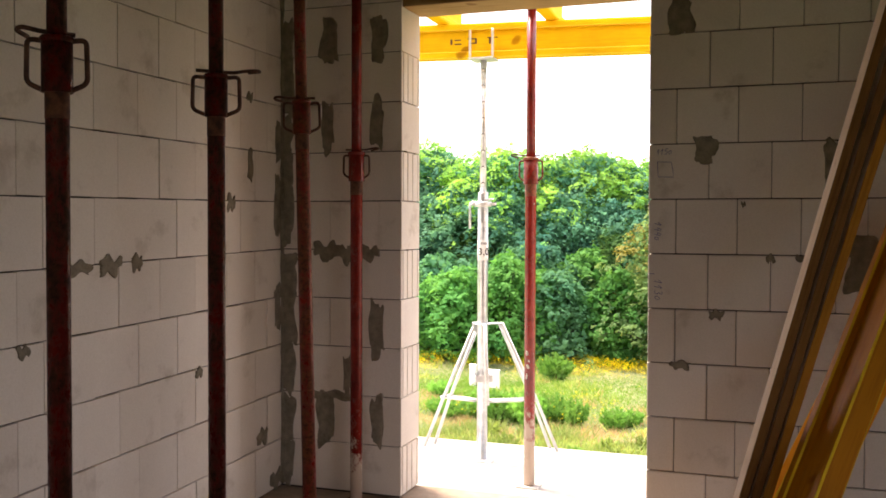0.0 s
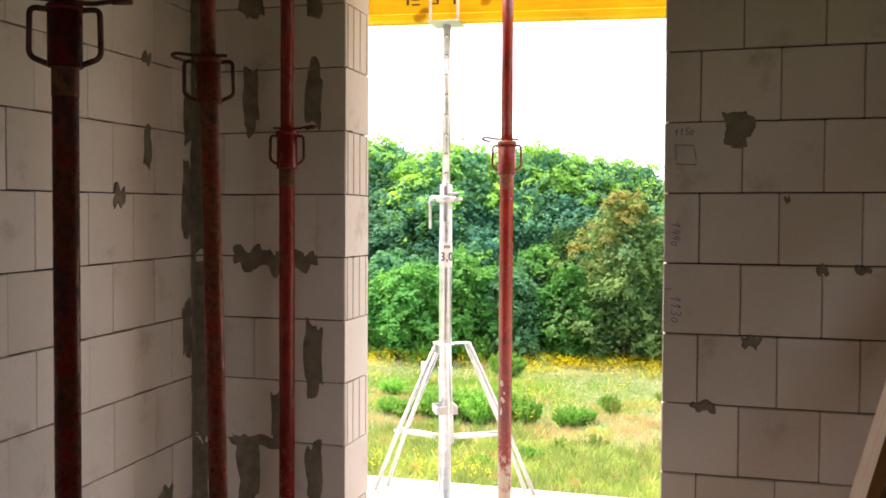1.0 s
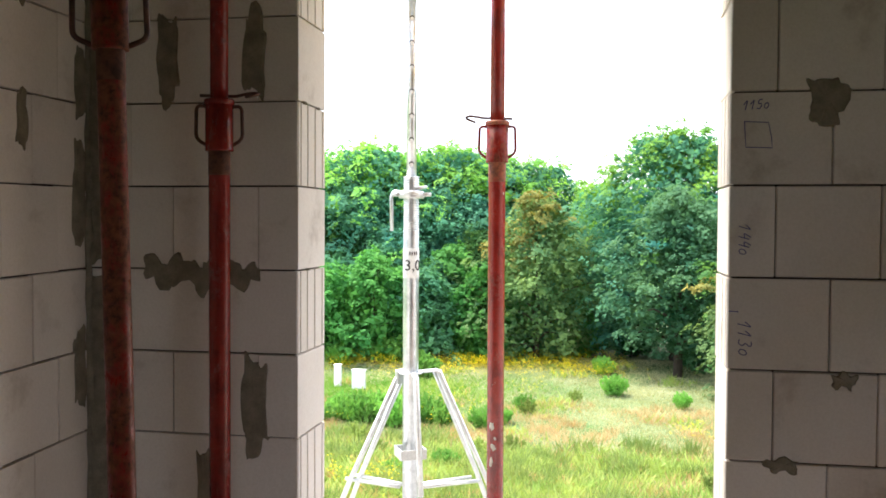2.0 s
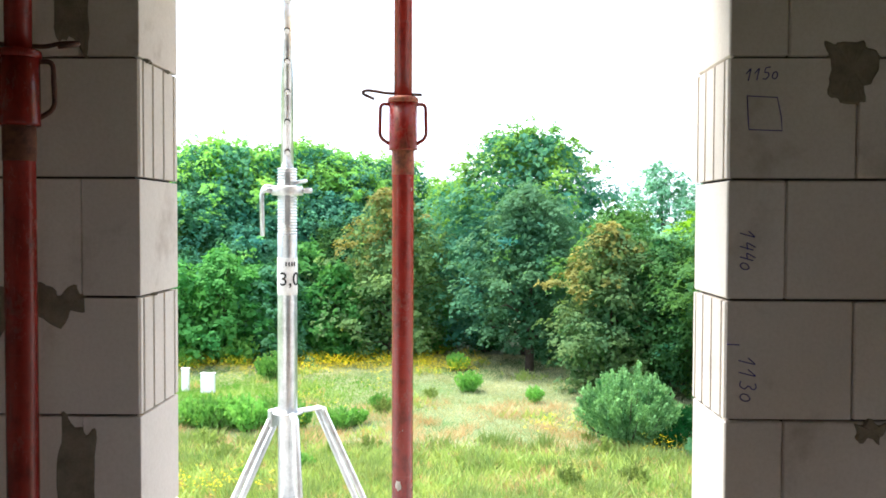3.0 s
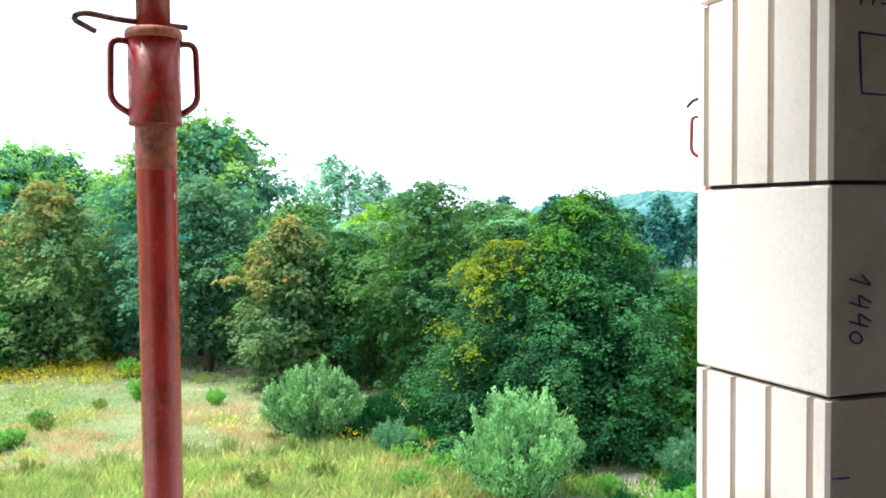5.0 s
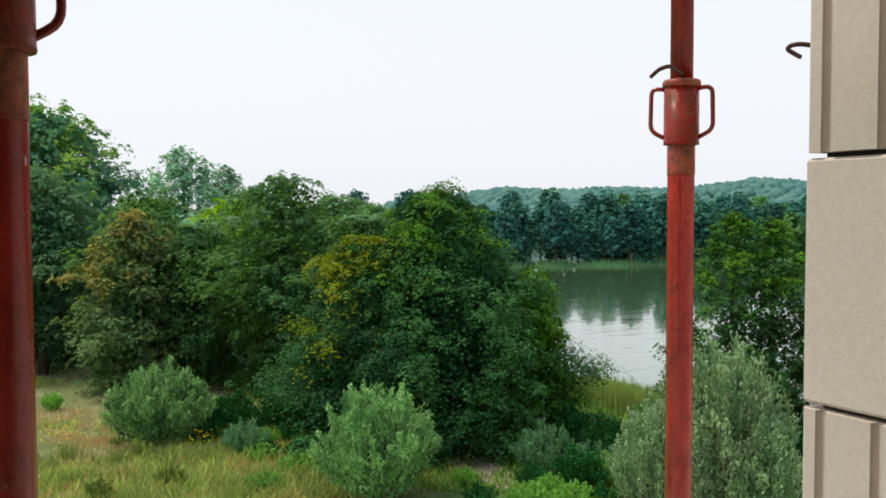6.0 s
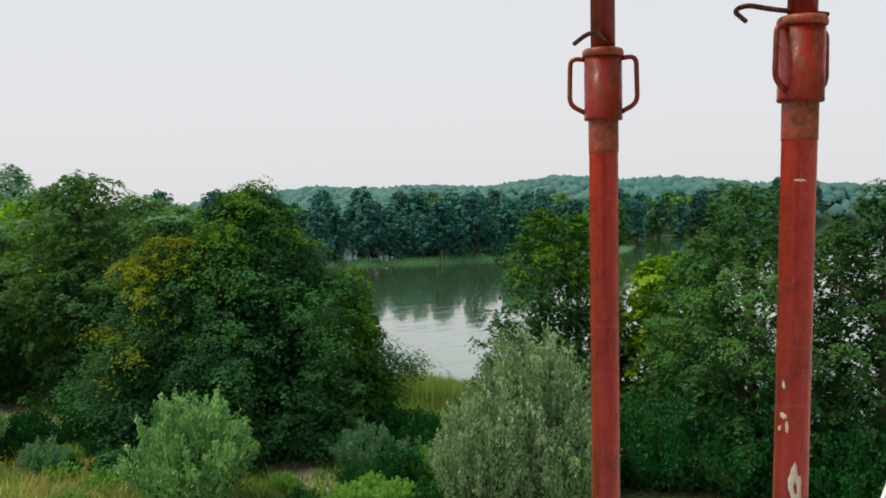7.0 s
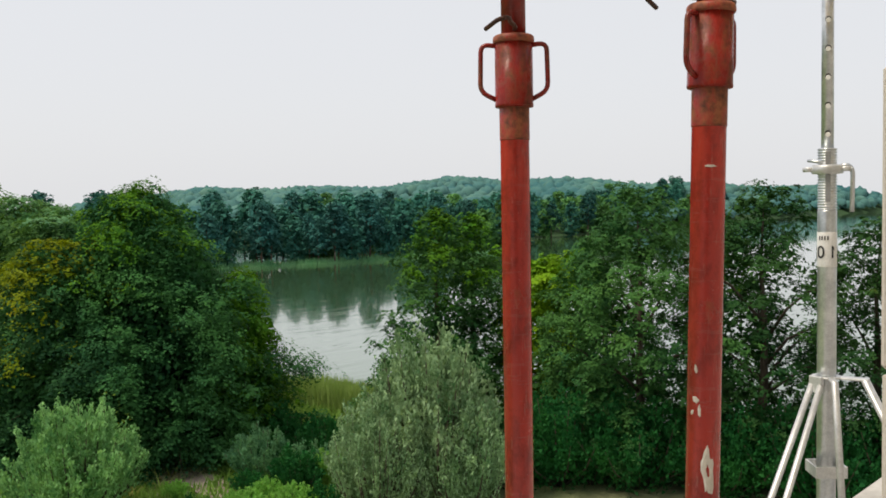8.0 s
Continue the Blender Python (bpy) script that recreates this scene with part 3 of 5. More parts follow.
def plank(a, b, w, t, mat, label):
    """A plank from a on the floor up to b, its width running away from the window side."""
    a, b = Vector(a), Vector(b)
    z = (b - a).normalized()
    y = Vector((-0.14, 1.0, 0))
    y = (y - z * y.dot(z)).normalized()
    m = Matrix((y.cross(z), y, z)).transposed().to_4x4()
    m.translation = a
    ob = tagged(part("plank", boxed((0, 0, 0), (t, w, (b - a).length), 0.003), mat), label, "plank", "timber leaning in the room")
    ob.matrix_basis = m
    # the side towards the opening is painted paler, as daylight falls on it
    ob.data.materials.append(PLANK_LIT)
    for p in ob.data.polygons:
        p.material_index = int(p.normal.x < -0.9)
    return ob


for k, (mat, label) in enumerate(((PLANK_DARK, "brown sawn pine plank with one pale lit side"), (PLANK_DARK, "dark brown plank leaning in the room"), (PLANK_TAN, "orange-brown plank leaning beside the others"))):
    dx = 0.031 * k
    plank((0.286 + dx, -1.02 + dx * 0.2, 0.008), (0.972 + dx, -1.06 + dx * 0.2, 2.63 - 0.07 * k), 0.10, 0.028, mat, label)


def leaning_beam(a, b, across, wood, label):
    """A beam from a on the floor to b on the wall; across: the way its height points."""
    a, b = Vector(a), Vector(b)
    x = (b - a).normalized()
    z = Vector(across)
    z = (z - x * z.dot(x)).normalized()
    y = z.cross(x)
    m = Matrix((x, y, z)).transposed().to_4x4()
    m.translation = a
    h_beam("timber_beam", (b - a).length, m, label, "timber leaning in the room", False, wood)


leaning_beam((0.370, -0.659, 0.035), (1.157, -0.06, 1.651), (0.75, -0.66, 0), ORANGE, "orange varnished timber beam leaning on the wall")
# its varnish is darkened to paint the shade of a face turned from light
leaning_beam((0.370, -1.284, 0.035), (1.278, -0.05, 2.24), (0.378, -0.926, 0), SHADED_VARNISH, "orange varnished timber beam, darkened as shaded, leaning before another")

# ---- land, lake and woods ----
GROUND, WATER = -10.0, -12.5
indoors = set(bpy.data.objects)
LAKE = [(32, 60), (42, 46), (43, 28), (44, 14), (46, -10), (60, -150), (900, -400), (1150, 200), (700, 240), (480, 228), (330, 200), (232, 172), (200, 151), (140, 160), (108, 174), (78, 150), (52, 98)]


def lake_depth(x, y):
    """Distance to the shore, positive over the lake."""
    d = np.full(x.shape, 1e9)
    inside = np.zeros(x.shape, bool)
    n = len(LAKE)
    for i in range(n):
        (ax, ay), (bx, by) = LAKE[i], LAKE[(i + 1) % n]
        ex, ey = bx - ax, by - ay
        t = np.clip(((x - ax) * ex + (y - ay) * ey) / (ex * ex + ey * ey), 0, 1)
        d = np.minimum(d, np.hypot(x - ax - t * ex, y - ay - t * ey))
        cond = (ay > y) != (by > y)
        with np.errstate(divide="ignore", invalid="ignore"):
            inside ^= cond & (x < ex * (y - ay) / (ey if ey else 1e-9) + ax)
    return np.where(inside, d, -d)


def smooth(a, b, v):
    t = np.clip((v - a) / (b - a), 0, 1)
    return t * t * (3 - 2 * t)


def land(x, y):
    x, y = np.asarray(x, float), np.asarray(y, float)
    r = np.hypot(x, y)
    z = GROUND + 0.12 * np.sin(x * 0.31 + 1.3) * np.sin(y * 0.27) + 0.07 * np.sin(x * 0.9 + y * 0.6)
    z = z - 0.0118 * np.minimum(r, 260) - 3.2 * smooth(-9, 3, lake_depth(x, y))
    a = np.arctan2(x, y)
    ridge = 12.5 + 3.5 * np.sin(a * 9 + 0.6) + 2.5 * np.sin(a * 21 + 2) + 1.5 * np.sin(a * 47)
    ridge = ridge * (1 - 0.45 * smooth(1.0, 1.35, a))
    hills = ridge * smooth(330, 720, r) * smooth(0.30, 0.62, np.abs(a)) + 6 * smooth(250, 600, r)
    knoll = 6 * np.exp(-((a - 1.01) / 0.08) ** 2) * smooth(320, 470, r) * (1 - smooth(560, 800, r))
    return z + (hills + knoll) * smooth(0, 40, -lake_depth(x, y))


def mesh_object(name, verts, faces, mat, parent=None, smooth_shade=False):
    me = bpy.data.meshes.new(name)
    me.from_pydata(verts, [], faces)
    me.materials.append(mat)
    if smooth_shade:
        me.polygons.foreach_set("use_smooth", [True] * len(me.polygons))
    ob = new(name, me)
    ob.parent = parent
    return ob


def quads_mesh(name, quads, mat, parent=None):
    """Many loose four-cornered leaves or blades: an array of n x 4 x 3."""
    n = len(quads)
    me = bpy.data.meshes.new(name)
    me.vertices.add(4 * n)
    me.vertices.foreach_set("co", np.asarray(quads, np.float32).reshape(-1))
    me.loops.add(4 * n)
    me.loops.foreach_set("vertex_index", np.arange(4 * n, dtype=np.int32))
    me.polygons.add(n)
    me.polygons.foreach_set("loop_start", np.arange(0, 4 * n, 4, dtype=np.int32))
    me.update(calc_edges=True)
    me.materials.append(mat)
    ob = new(name, me)
    ob.parent = parent
    return ob


def blades_mesh(name, tris, mat, parent=None):
    """Many loose blades of three corners each: an array of n x 3 x 3."""
    n = len(tris)
    me = bpy.data.meshes.new(name)
    me.vertices.add(3 * n)
    me.vertices.foreach_set("co", np.asarray(tris, np.float32).reshape(-1))
    me.loops.add(3 * n)
    me.loops.foreach_set("vertex_index", np.arange(3 * n, dtype=np.int32))
    me.polygons.add(n)
    me.polygons.foreach_set("loop_start", np.arange(0, 3 * n, 3, dtype=np.int32))
    me.update(calc_edges=True)
    me.materials.append(mat)
    ob = new(name, me)
    ob.parent = parent
    return ob


def ground_material():
    m, nt, p = material("meadow_soil")
    big = ramp(nt, world_noise(nt, 0.11, 5, 0.6), [(0.36, (0.07, 0.15, 0.045)), (0.50, (0.17, 0.21, 0.105)), (0.64, (0.265, 0.285, 0.165))])
    fine = ramp(nt, world_noise(nt, 1.7, 6, 0.7), [(0.3, (0.55, 0.58, 0.5)), (0.68, (1.15, 1.12, 1.05))])
    c = mixed(nt, big, fine, 0.9, "MULTIPLY")
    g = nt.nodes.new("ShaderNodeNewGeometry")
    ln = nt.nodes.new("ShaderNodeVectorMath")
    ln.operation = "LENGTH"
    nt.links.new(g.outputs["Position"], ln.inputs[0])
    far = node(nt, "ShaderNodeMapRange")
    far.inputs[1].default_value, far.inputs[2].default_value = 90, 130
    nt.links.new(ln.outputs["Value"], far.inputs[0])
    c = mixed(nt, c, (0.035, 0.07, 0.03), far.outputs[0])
    nt.links.new(c, p.inputs["Base Color"])
    p.inputs["Roughness"].default_value = 0.95
    p.inputs["Specular IOR Level"].default_value = 0.1
    bump(nt, p, world_noise(nt, 2.4, 6, 0.7), 0.8, 0.15)
    return m


rings = np.concatenate([np.linspace(0.02, 30, 11), np.linspace(32, 100, 46), np.geomspace(104, 4200, 60)])
sectors = 260
ang = np.linspace(0, 2 * np.pi, sectors, endpoint=False)
gx, gy = np.outer(rings, np.sin(ang)), np.outer(rings, np.cos(ang))
gz = land(gx, gy)
vs = np.stack([gx, gy, gz], -1).reshape(-1, 3).tolist()
fs = [(i * sectors + k, i * sectors + (k + 1) % sectors, (i + 1) * sectors + (k + 1) % sectors, (i + 1) * sectors + k) for i in range(len(rings) - 1) for k in range(sectors)]
fs.append(tuple(range(sectors)))
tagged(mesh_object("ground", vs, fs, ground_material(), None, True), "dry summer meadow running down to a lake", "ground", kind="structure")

mw, nt, p = material("lake_water")
p.inputs["Base Color"].default_value = (0.060, 0.120, 0.052, 1)
p.inputs["Roughness"].default_value = 0.06
p.inputs["IOR"].default_value = 1.45
p.inputs["Coat Weight"].default_value = 0.7
p.inputs["Coat Roughness"].default_value = 0.04
b = node(nt, "ShaderNodeBump", Strength=0.40, Distance=0.16)
geo, turned = nt.nodes.new("ShaderNodeNewGeometry"), nt.nodes.new("ShaderNodeMapping")
turned.inputs["Rotation"].default_value = (0, 0, radians(40))
turned.inputs["Scale"].default_value = (0.10, 0.55, 1)
ripple = node(nt, "ShaderNodeTexNoise", Scale=1.0, Detail=3.0, Roughness=0.5)
nt.links.new(geo.outputs["Position"], turned.inputs[0])
nt.links.new(turned.outputs[0], ripple.inputs["Vector"])
nt.links.new(ripple.outputs["Fac"], b.inputs["Height"])
b2 = node(nt, "ShaderNodeBump", Strength=0.10, Distance=0.12)
nt.links.new(world_noise(nt, 0.10, 3, 0.5), b2.inputs["Height"])
nt.links.new(b.outputs[0], b2.inputs["Normal"])
nt.links.new(b2.outputs[0], p.inputs["Normal"])
tagged(mesh_object("water", [(25, -420, WATER), (1200, -420, WATER), (1200, 300, WATER), (25, 300, WATER)], [(0, 1, 2, 3)], mw), "calm green-grey lake with soft ripples", "lake", kind="structure")

# dark patches of maple, broadleaf and alder are deepened to paint crown shade
MAPLE = leaf_material("maple_leaves", (0.016, 0.046, 0.029), (0.079, 0.158, 0.066), (0.200, 0.190, 0.030), 0.05, patch=0.22)
YELLOWING_LIT = leaf_material("lit_yellowing_leaves", (0.100, 0.165, 0.045), (0.240, 0.265, 0.075), (0.330, 0.230, 0.050), 0.07, 0.36, patch=0.35)
OAK = leaf_material("oak_leaves", (0.066, 0.175, 0.155), (0.230, 0.395, 0.250), None, 0, 0.48, patch=0.2)
GREEN = leaf_material("broad_leaves", (0.028, 0.080, 0.050), (0.165, 0.262, 0.110), (0.15, 0.095, 0.02), 0.03, 0.48, patch=0.2)
POPLAR = leaf_material("poplar_leaves", (0.165, 0.315, 0.225), (0.320, 0.490, 0.345), None, 0, patch=0.2)
LIME = leaf_material("lime_leaves", (0.120, 0.230, 0.070), (0.270, 0.390, 0.110), None, 0, patch=0.3)
ALDER = leaf_material("alder_leaves", (0.018, 0.052, 0.028), (0.094, 0.165, 0.068), (0.100, 0.100, 0.022), 0.05, patch=0.25)
WILLOW = leaf_material("willow_leaves", (0.042, 0.122, 0.052), (0.440, 0.660, 0.360), None, 0, 0.32, patch=1.3)
GREY_WILLOW = leaf_material("grey_willow_leaves", (0.055, 0.120, 0.058), (0.430, 0.550, 0.370), None, 0, 0.30, patch=0.8)
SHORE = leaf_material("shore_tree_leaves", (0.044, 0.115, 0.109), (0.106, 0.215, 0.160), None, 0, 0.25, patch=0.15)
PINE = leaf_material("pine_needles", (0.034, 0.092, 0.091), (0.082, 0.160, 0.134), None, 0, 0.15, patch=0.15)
# distance haze on the hills is put in as a bluer base colour
FAR = leaf_material("hazy_far_leaves", (0.062, 0.135, 0.150), (0.150, 0.240, 0.200), (0.11, 0.10, 0.035), 0.02, 0.2, patch=0.02)
REED = leaf_material("reed_blades", (0.144, 0.272, 0.167), (0.238, 0.368, 0.238), None, 0, 0.3, patch=0.2)
GRASS = leaf_material("grass_blades", (0.275, 0.325, 0.190), (0.520, 0.500, 0.360), None, 0, 0.4, patch=0.09)
REED_NEAR = leaf_material("near_reed_blades", (0.24, 0.36, 0.14), (0.40, 0.50, 0.25), None, 0, 0.35, patch=0.2)
FRESH2 = leaf_material("shrub_leaves", (0.022, 0.068, 0.032), (0.054, 0.132, 0.055), None, 0, 0.3, patch=0.5)
DRY = leaf_material("dry_herb_stalks", (0.280, 0.215, 0.135), (0.440, 0.355, 0.245), (0.24, 0.15, 0.08), 0.03, 0.3, patch=0.3)
BANK = leaf_material("bank_grass_blades", (0.105, 0.190, 0.075), (0.250, 0.340, 0.140), None, 0, 0.3, patch=0.12)
HERB = leaf_material("weed_leaves", (0.150, 0.290, 0.090), (0.290, 0.430, 0.165), None, 0, 0.4, patch=0.3)
WEED = leaf_material("foreground_weed_leaves", (0.165, 0.240, 0.100), (0.350, 0.390, 0.180), (0.360, 0.270, 0.170), 0.16, 0.35, patch=0.5)
TALL_WEED = leaf_material("tall_weed_leaves", (0.140, 0.215, 0.095), (0.330, 0.375, 0.185), (0.260, 0.180, 0.090), 0.09, 0.35, patch=0.6)
BRIGHT = leaf_material("bright_shrub_leaves", (0.150, 0.300, 0.110), (0.310, 0.470, 0.205), None, 0, 0.45, patch=0.5)
GOLD = leaf_material("goldenrod_bloom", (0.46, 0.38, 0.02), (0.62, 0.53, 0.05), None, 0, 0.3, patch=0.3)


def leaf_quads(rng, pos, out, size, long=1.5, tilt=0.30, up=0.40):
    """Rhombic leaves at pos that face roughly along out."""
    n = len(pos)
    nrm = out + rng.normal(0, tilt, (n, 3)) + np.array([0, 0, up])
    nrm /= np.linalg.norm(nrm, axis=1, keepdims=True) + 1e-9
    a = np.cross(nrm, rng.normal(0, 1, (n, 3)))
    a /= np.linalg.norm(a, axis=1, keepdims=True) + 1e-9
    b = np.cross(nrm, a)
    s = (size * rng.uniform(0.55, 1.25, n))[:, None]
    a, b = a * s * long * 0.5, b * s * 0.5
    return np.stack([pos - a, pos - b * 0.9 + a * 0.1, pos + a, pos + b * 0.9 + a * 0.1], 1)


def leaf_tris(q):
    """The same leaves with three corners each, for crowns far off."""
    mid = (q[:, 0] + q[:, 2]) / 2
    return np.stack([q[:, 0], mid + (q[:, 1] - mid) * 1.25 + (q[:, 2] - mid) * 0.4, mid + (q[:, 3] - mid) * 1.25 + (q[:, 2] - mid) * 0.4], 1)


def crown_width(kind, t):
    """Half width of a crown, of 1 at its widest, at the part t of its height."""
    if kind == "dome":
        return math.sin(math.pi * (0.20 + 0.78 * t) ** 0.9) ** 0.55 if t < 1 else 0
    if kind == "cone":
        return (1 - t) ** 0.62 * (0.72 + 0.28 * min(1, t * 4)) + 0.05
    return math.sin(math.pi * (0.14 + 0.82 * t)) ** 0.6


def crown_clumps(rng, kind, h, r, base, n, bough):
    """Centres and radii of the boughs that make a crown: spread over its outside, with some within."""
    cs, rs = [], []
    turn = rng.uniform(0, 6.3)
    for i in range(n):
        t = ((i + rng.uniform(0.1, 0.9)) / n) ** (1.35 if kind == "cone" else 0.85)
        w = crown_width(kind, t)
        a = turn + i * 2.39996 + rng.normal(0, 0.25)
        k = rng.uniform(0.70, 1.10) if i % 5 else rng.uniform(0.1, 0.6)
        wave = 0.6 if kind == "cone" else 1.0
        lump = 1 + wave * (0.17 * math.sin(2 * a + 5 * t + r) + 0.15 * math.sin(4 * a - 9 * t) + 0.08 * math.sin(8 * a + 17 * t))
        q = rng.uniform(*bough) * (0.6 + 0.4 * w)
        d = max(0.0, w * r * lump * k - q * 0.75)
        cs.append((d * math.cos(a), d * math.sin(a), base + t * (h - base) - q * 0.55 + rng.normal(0, 0.018 * h)))
        rs.append(q)
    return np.array(cs), np.array(rs)


def tree(name, seed, kind, h, r, base, clumps, leaves, size, mat, label, category="tree", bark=None, trunk_r=None, long=1.6, squash=0.66, fill=0.22, core=0.12, at=(0, 0), bough=(0.55, 1.05), spray=12, turned=None, group="trees of the wood"):
    """A tree: tapered trunk with limbs, and a crown of leafy clumps with gaps; turned: (leaves, direction, cut) for the
    side with changed leaves or painted sunlight.
    """
    rng = np.random.default_rng(seed)
    bark = bark or BARK
    x, y = at
    e = empty(name, Matrix.Translation((x, y, float(land(x, y)))), label, category, group)
    tr = trunk_r or h * 0.016
    cs, rs = crown_clumps(rng, kind, h, r, base, clumps, bough)
    bm = bmesh.new()
    bend = rng.normal(0, 0.012 * h, (6, 2))
    pth = [(bend[i][0] * i / 5, bend[i][1] * i / 5, -0.3 + (h * 0.93 + 0.3) * i / 5) for i in range(6)]
    tube(bm, pth, [tr * 1.25, tr, tr * 0.85, tr * 0.62, tr * 0.38, tr * 0.1], 9)
    for k in range(14):
        c = cs[(k * 7) % len(cs)]
        z0 = max(base * 0.6, min(c[2] * 0.72, h * 0.8))
        i = min(4.99, max(0, (z0 + 0.3) / (h * 0.93 + 0.3) * 5))
        i0 = int(i)
        p0 = Vector(pth[i0]).lerp(Vector(pth[i0 + 1]), i - i0)
        p3 = Vector(c)
        p1 = p0.lerp(p3, 0.4) + Vector((0, 0, 0.05 * h * rng.uniform(0, 1)))
        tube(bm, [p0, p1, p0.lerp(p3, 0.75) + Vector((0, 0, 0.03 * h)), p3], [tr * 0.42, tr * 0.3, tr * 0.18, tr * 0.06], 6)
    part("trunk", bm, bark, e)
    # sprays: flat tufts of leaves on the outside of each ragged bough
    tufts = leaves // spray
    bough = rng.choice(len(cs), tufts, p=rs ** 2 / (rs ** 2).sum())
    d = rng.normal(0, 1, (tufts, 3))
    d[:, 2] += 0.25
    d /= np.linalg.norm(d, axis=1, keepdims=True)
    ph = rng.uniform(0, 6.3, (len(cs), 3))[bough]
    rag = 1 + 0.24 * np.sin(4.0 * d[:, 0] + ph[:, 0]) + 0.24 * np.sin(5.0 * d[:, 1] + ph[:, 1]) + 0.18 * np.sin(6.0 * d[:, 2] + ph[:, 2])
    rad = np.where(rng.uniform(0, 1, tufts) < fill, rng.uniform(0.30, 1.0, tufts), rng.uniform(0.80, 1.22, tufts)) * rag
    mid = cs[bough] + d * rad[:, None] * rs[bough][:, None] * np.array([1.2, 1.2, squash])
    away = d + 0.5 * np.column_stack([cs[bough][:, :2] / (r + 1e-6), np.zeros(tufts)])
    nrm = 0.55 * away + rng.normal(0, 0.22, (tufts, 3)) + np.array([0, 0, 0.75])
    nrm /= np.linalg.norm(nrm, axis=1, keepdims=True)
    su = np.cross(nrm, rng.normal(0, 1, (tufts, 3)))
    su /= np.linalg.norm(su, axis=1, keepdims=True) + 1e-9
    sv = np.cross(nrm, su)
    wide = (0.36 * rs[bough] * rng.uniform(0.6, 1.4, tufts))[:, None, None]
    gu, gv, gn = [rng.normal(0, q, (tufts, spray, 1)) for q in (0.85, 0.6, 0.16)]
    pos = mid[:, None] + wide * (gu * su[:, None] + gv * sv[:, None] + gn * nrm[:, None])
    pos[:, :, 2] -= (0.22 * wide * (gu ** 2 + gv ** 2))[:, :, 0]
    pos = pos.reshape(-1, 3)
    out = np.repeat(nrm, spray, 0)
    ncore = int(leaves * core)
    t = rng.uniform(0.03, 0.94, ncore)
    wid = np.array([crown_width(kind, v) for v in t]) * r * 0.78 * np.sqrt(rng.uniform(0, 1, ncore))
    az = rng.uniform(0, 2 * np.pi, ncore)
    inner = np.stack([wid * np.cos(az), wid * np.sin(az), base + t * (h - base)], 1)
    q = np.concatenate([leaf_quads(rng, pos, out, size, long, 0.24, 0.1), leaf_quads(rng, inner, rng.normal(0, 1, (ncore, 3)), size * 1.7, long)])
    q = leaf_tris(q)
    # boughs facing this way get turned leaves, or leaves painted as sunlit
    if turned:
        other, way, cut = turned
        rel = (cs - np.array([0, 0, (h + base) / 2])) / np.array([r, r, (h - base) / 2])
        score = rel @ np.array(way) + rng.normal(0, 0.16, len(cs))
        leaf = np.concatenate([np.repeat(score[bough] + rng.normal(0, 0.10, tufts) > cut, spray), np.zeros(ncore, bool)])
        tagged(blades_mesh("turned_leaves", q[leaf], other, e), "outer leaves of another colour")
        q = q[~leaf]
    blades_mesh("crown", q, mat, e)
    return e


def placed(src, x, y, s, turn, label="", squash=1.0):
    ob = copy_thing(src, Matrix.LocRotScale((x, y, float(land(x, y))), Euler((0, 0, radians(turn))), (s, s, s * squash)))
    return tagged(ob, label)


def bush(name, seed, h, r, stems, leaves, size, mat, label, at, long=3.2, spread=1.0, shoots=0, group="shrubs of the meadow"):
    """A shrub of many leafy stems fanning from the ground; shoots: how many of them end in a slender upright tip."""
    rng = np.random.default_rng(seed)
    x, y = at
    e = empty(name, Matrix.Translation((x, y, float(land(x, y)))), label, "shrub", group)
    az = rng.uniform(0, 2 * math.pi, stems)
    k = np.sqrt(rng.uniform(0.0, 1, stems))
    lean = k * 1.15 * spread
    ln = h * (0.82 + 0.25 * rng.uniform(0, 1, stems) ** 1.5) * (1 - 0.24 * k ** 2.6)
    ln[:shoots] *= rng.uniform(1.02, 1.13, shoots)
    reach = np.minimum(r * k * 1.02, ln)
    bm = bmesh.new()
    quads = []
    per = leaves // stems
    for i in range(stems):
        c, s = math.cos(az[i]), math.sin(az[i])
        top = np.array([reach[i] * c, reach[i] * s, ln[i] * (1 - 0.30 * k[i] ** 2.4)])
        mid = np.array([reach[i] * 0.72 * c, reach[i] * 0.72 * s, top[2] * 0.5])
        if i % 3 == 0:
            tube(bm, [(0.1 * c, 0.1 * s, -0.1), mid.tolist(), top.tolist()], [0.05 * h / 4, 0.03 * h / 4, 0.008], 5)
        t = rng.uniform(0.12, 1.0, per) ** 0.8
        q = ((1 - t) ** 2)[:, None] * np.array([0.1 * c, 0.1 * s, 0]) + (2 * t * (1 - t))[:, None] * mid + (t ** 2)[:, None] * top
        loose = 1.16 - 0.78 * t if i >= shoots else 1.10 - 0.92 * t
        q = q + rng.normal(0, 0.10 * r, (per, 3)) * loose[:, None]
        q[:, 2] = np.maximum(q[:, 2], 0.02)
        axis = (top - mid) / (np.linalg.norm(top - mid) + 1e-9) + rng.normal(0, 0.45, (per, 3)) + np.array([0, 0, 0.25])
        axis /= np.linalg.norm(axis, axis=1, keepdims=True)
        b = np.cross(axis, rng.normal(0, 1, (per, 3)))
        b /= np.linalg.norm(b, axis=1, keepdims=True) + 1e-9
        sz = (size * rng.uniform(0.6, 1.3, per))[:, None]
        a, b = axis * sz * long * 0.5, b * sz * 0.5
        quads.append(np.stack([q - a, q - b, q + a, q + b], 1))
    tagged(part("branchwork", bm, BARK, e), kind="stuff")
    blades_mesh("foliage", leaf_tris(np.concatenate(quads)), mat, e)
    return e


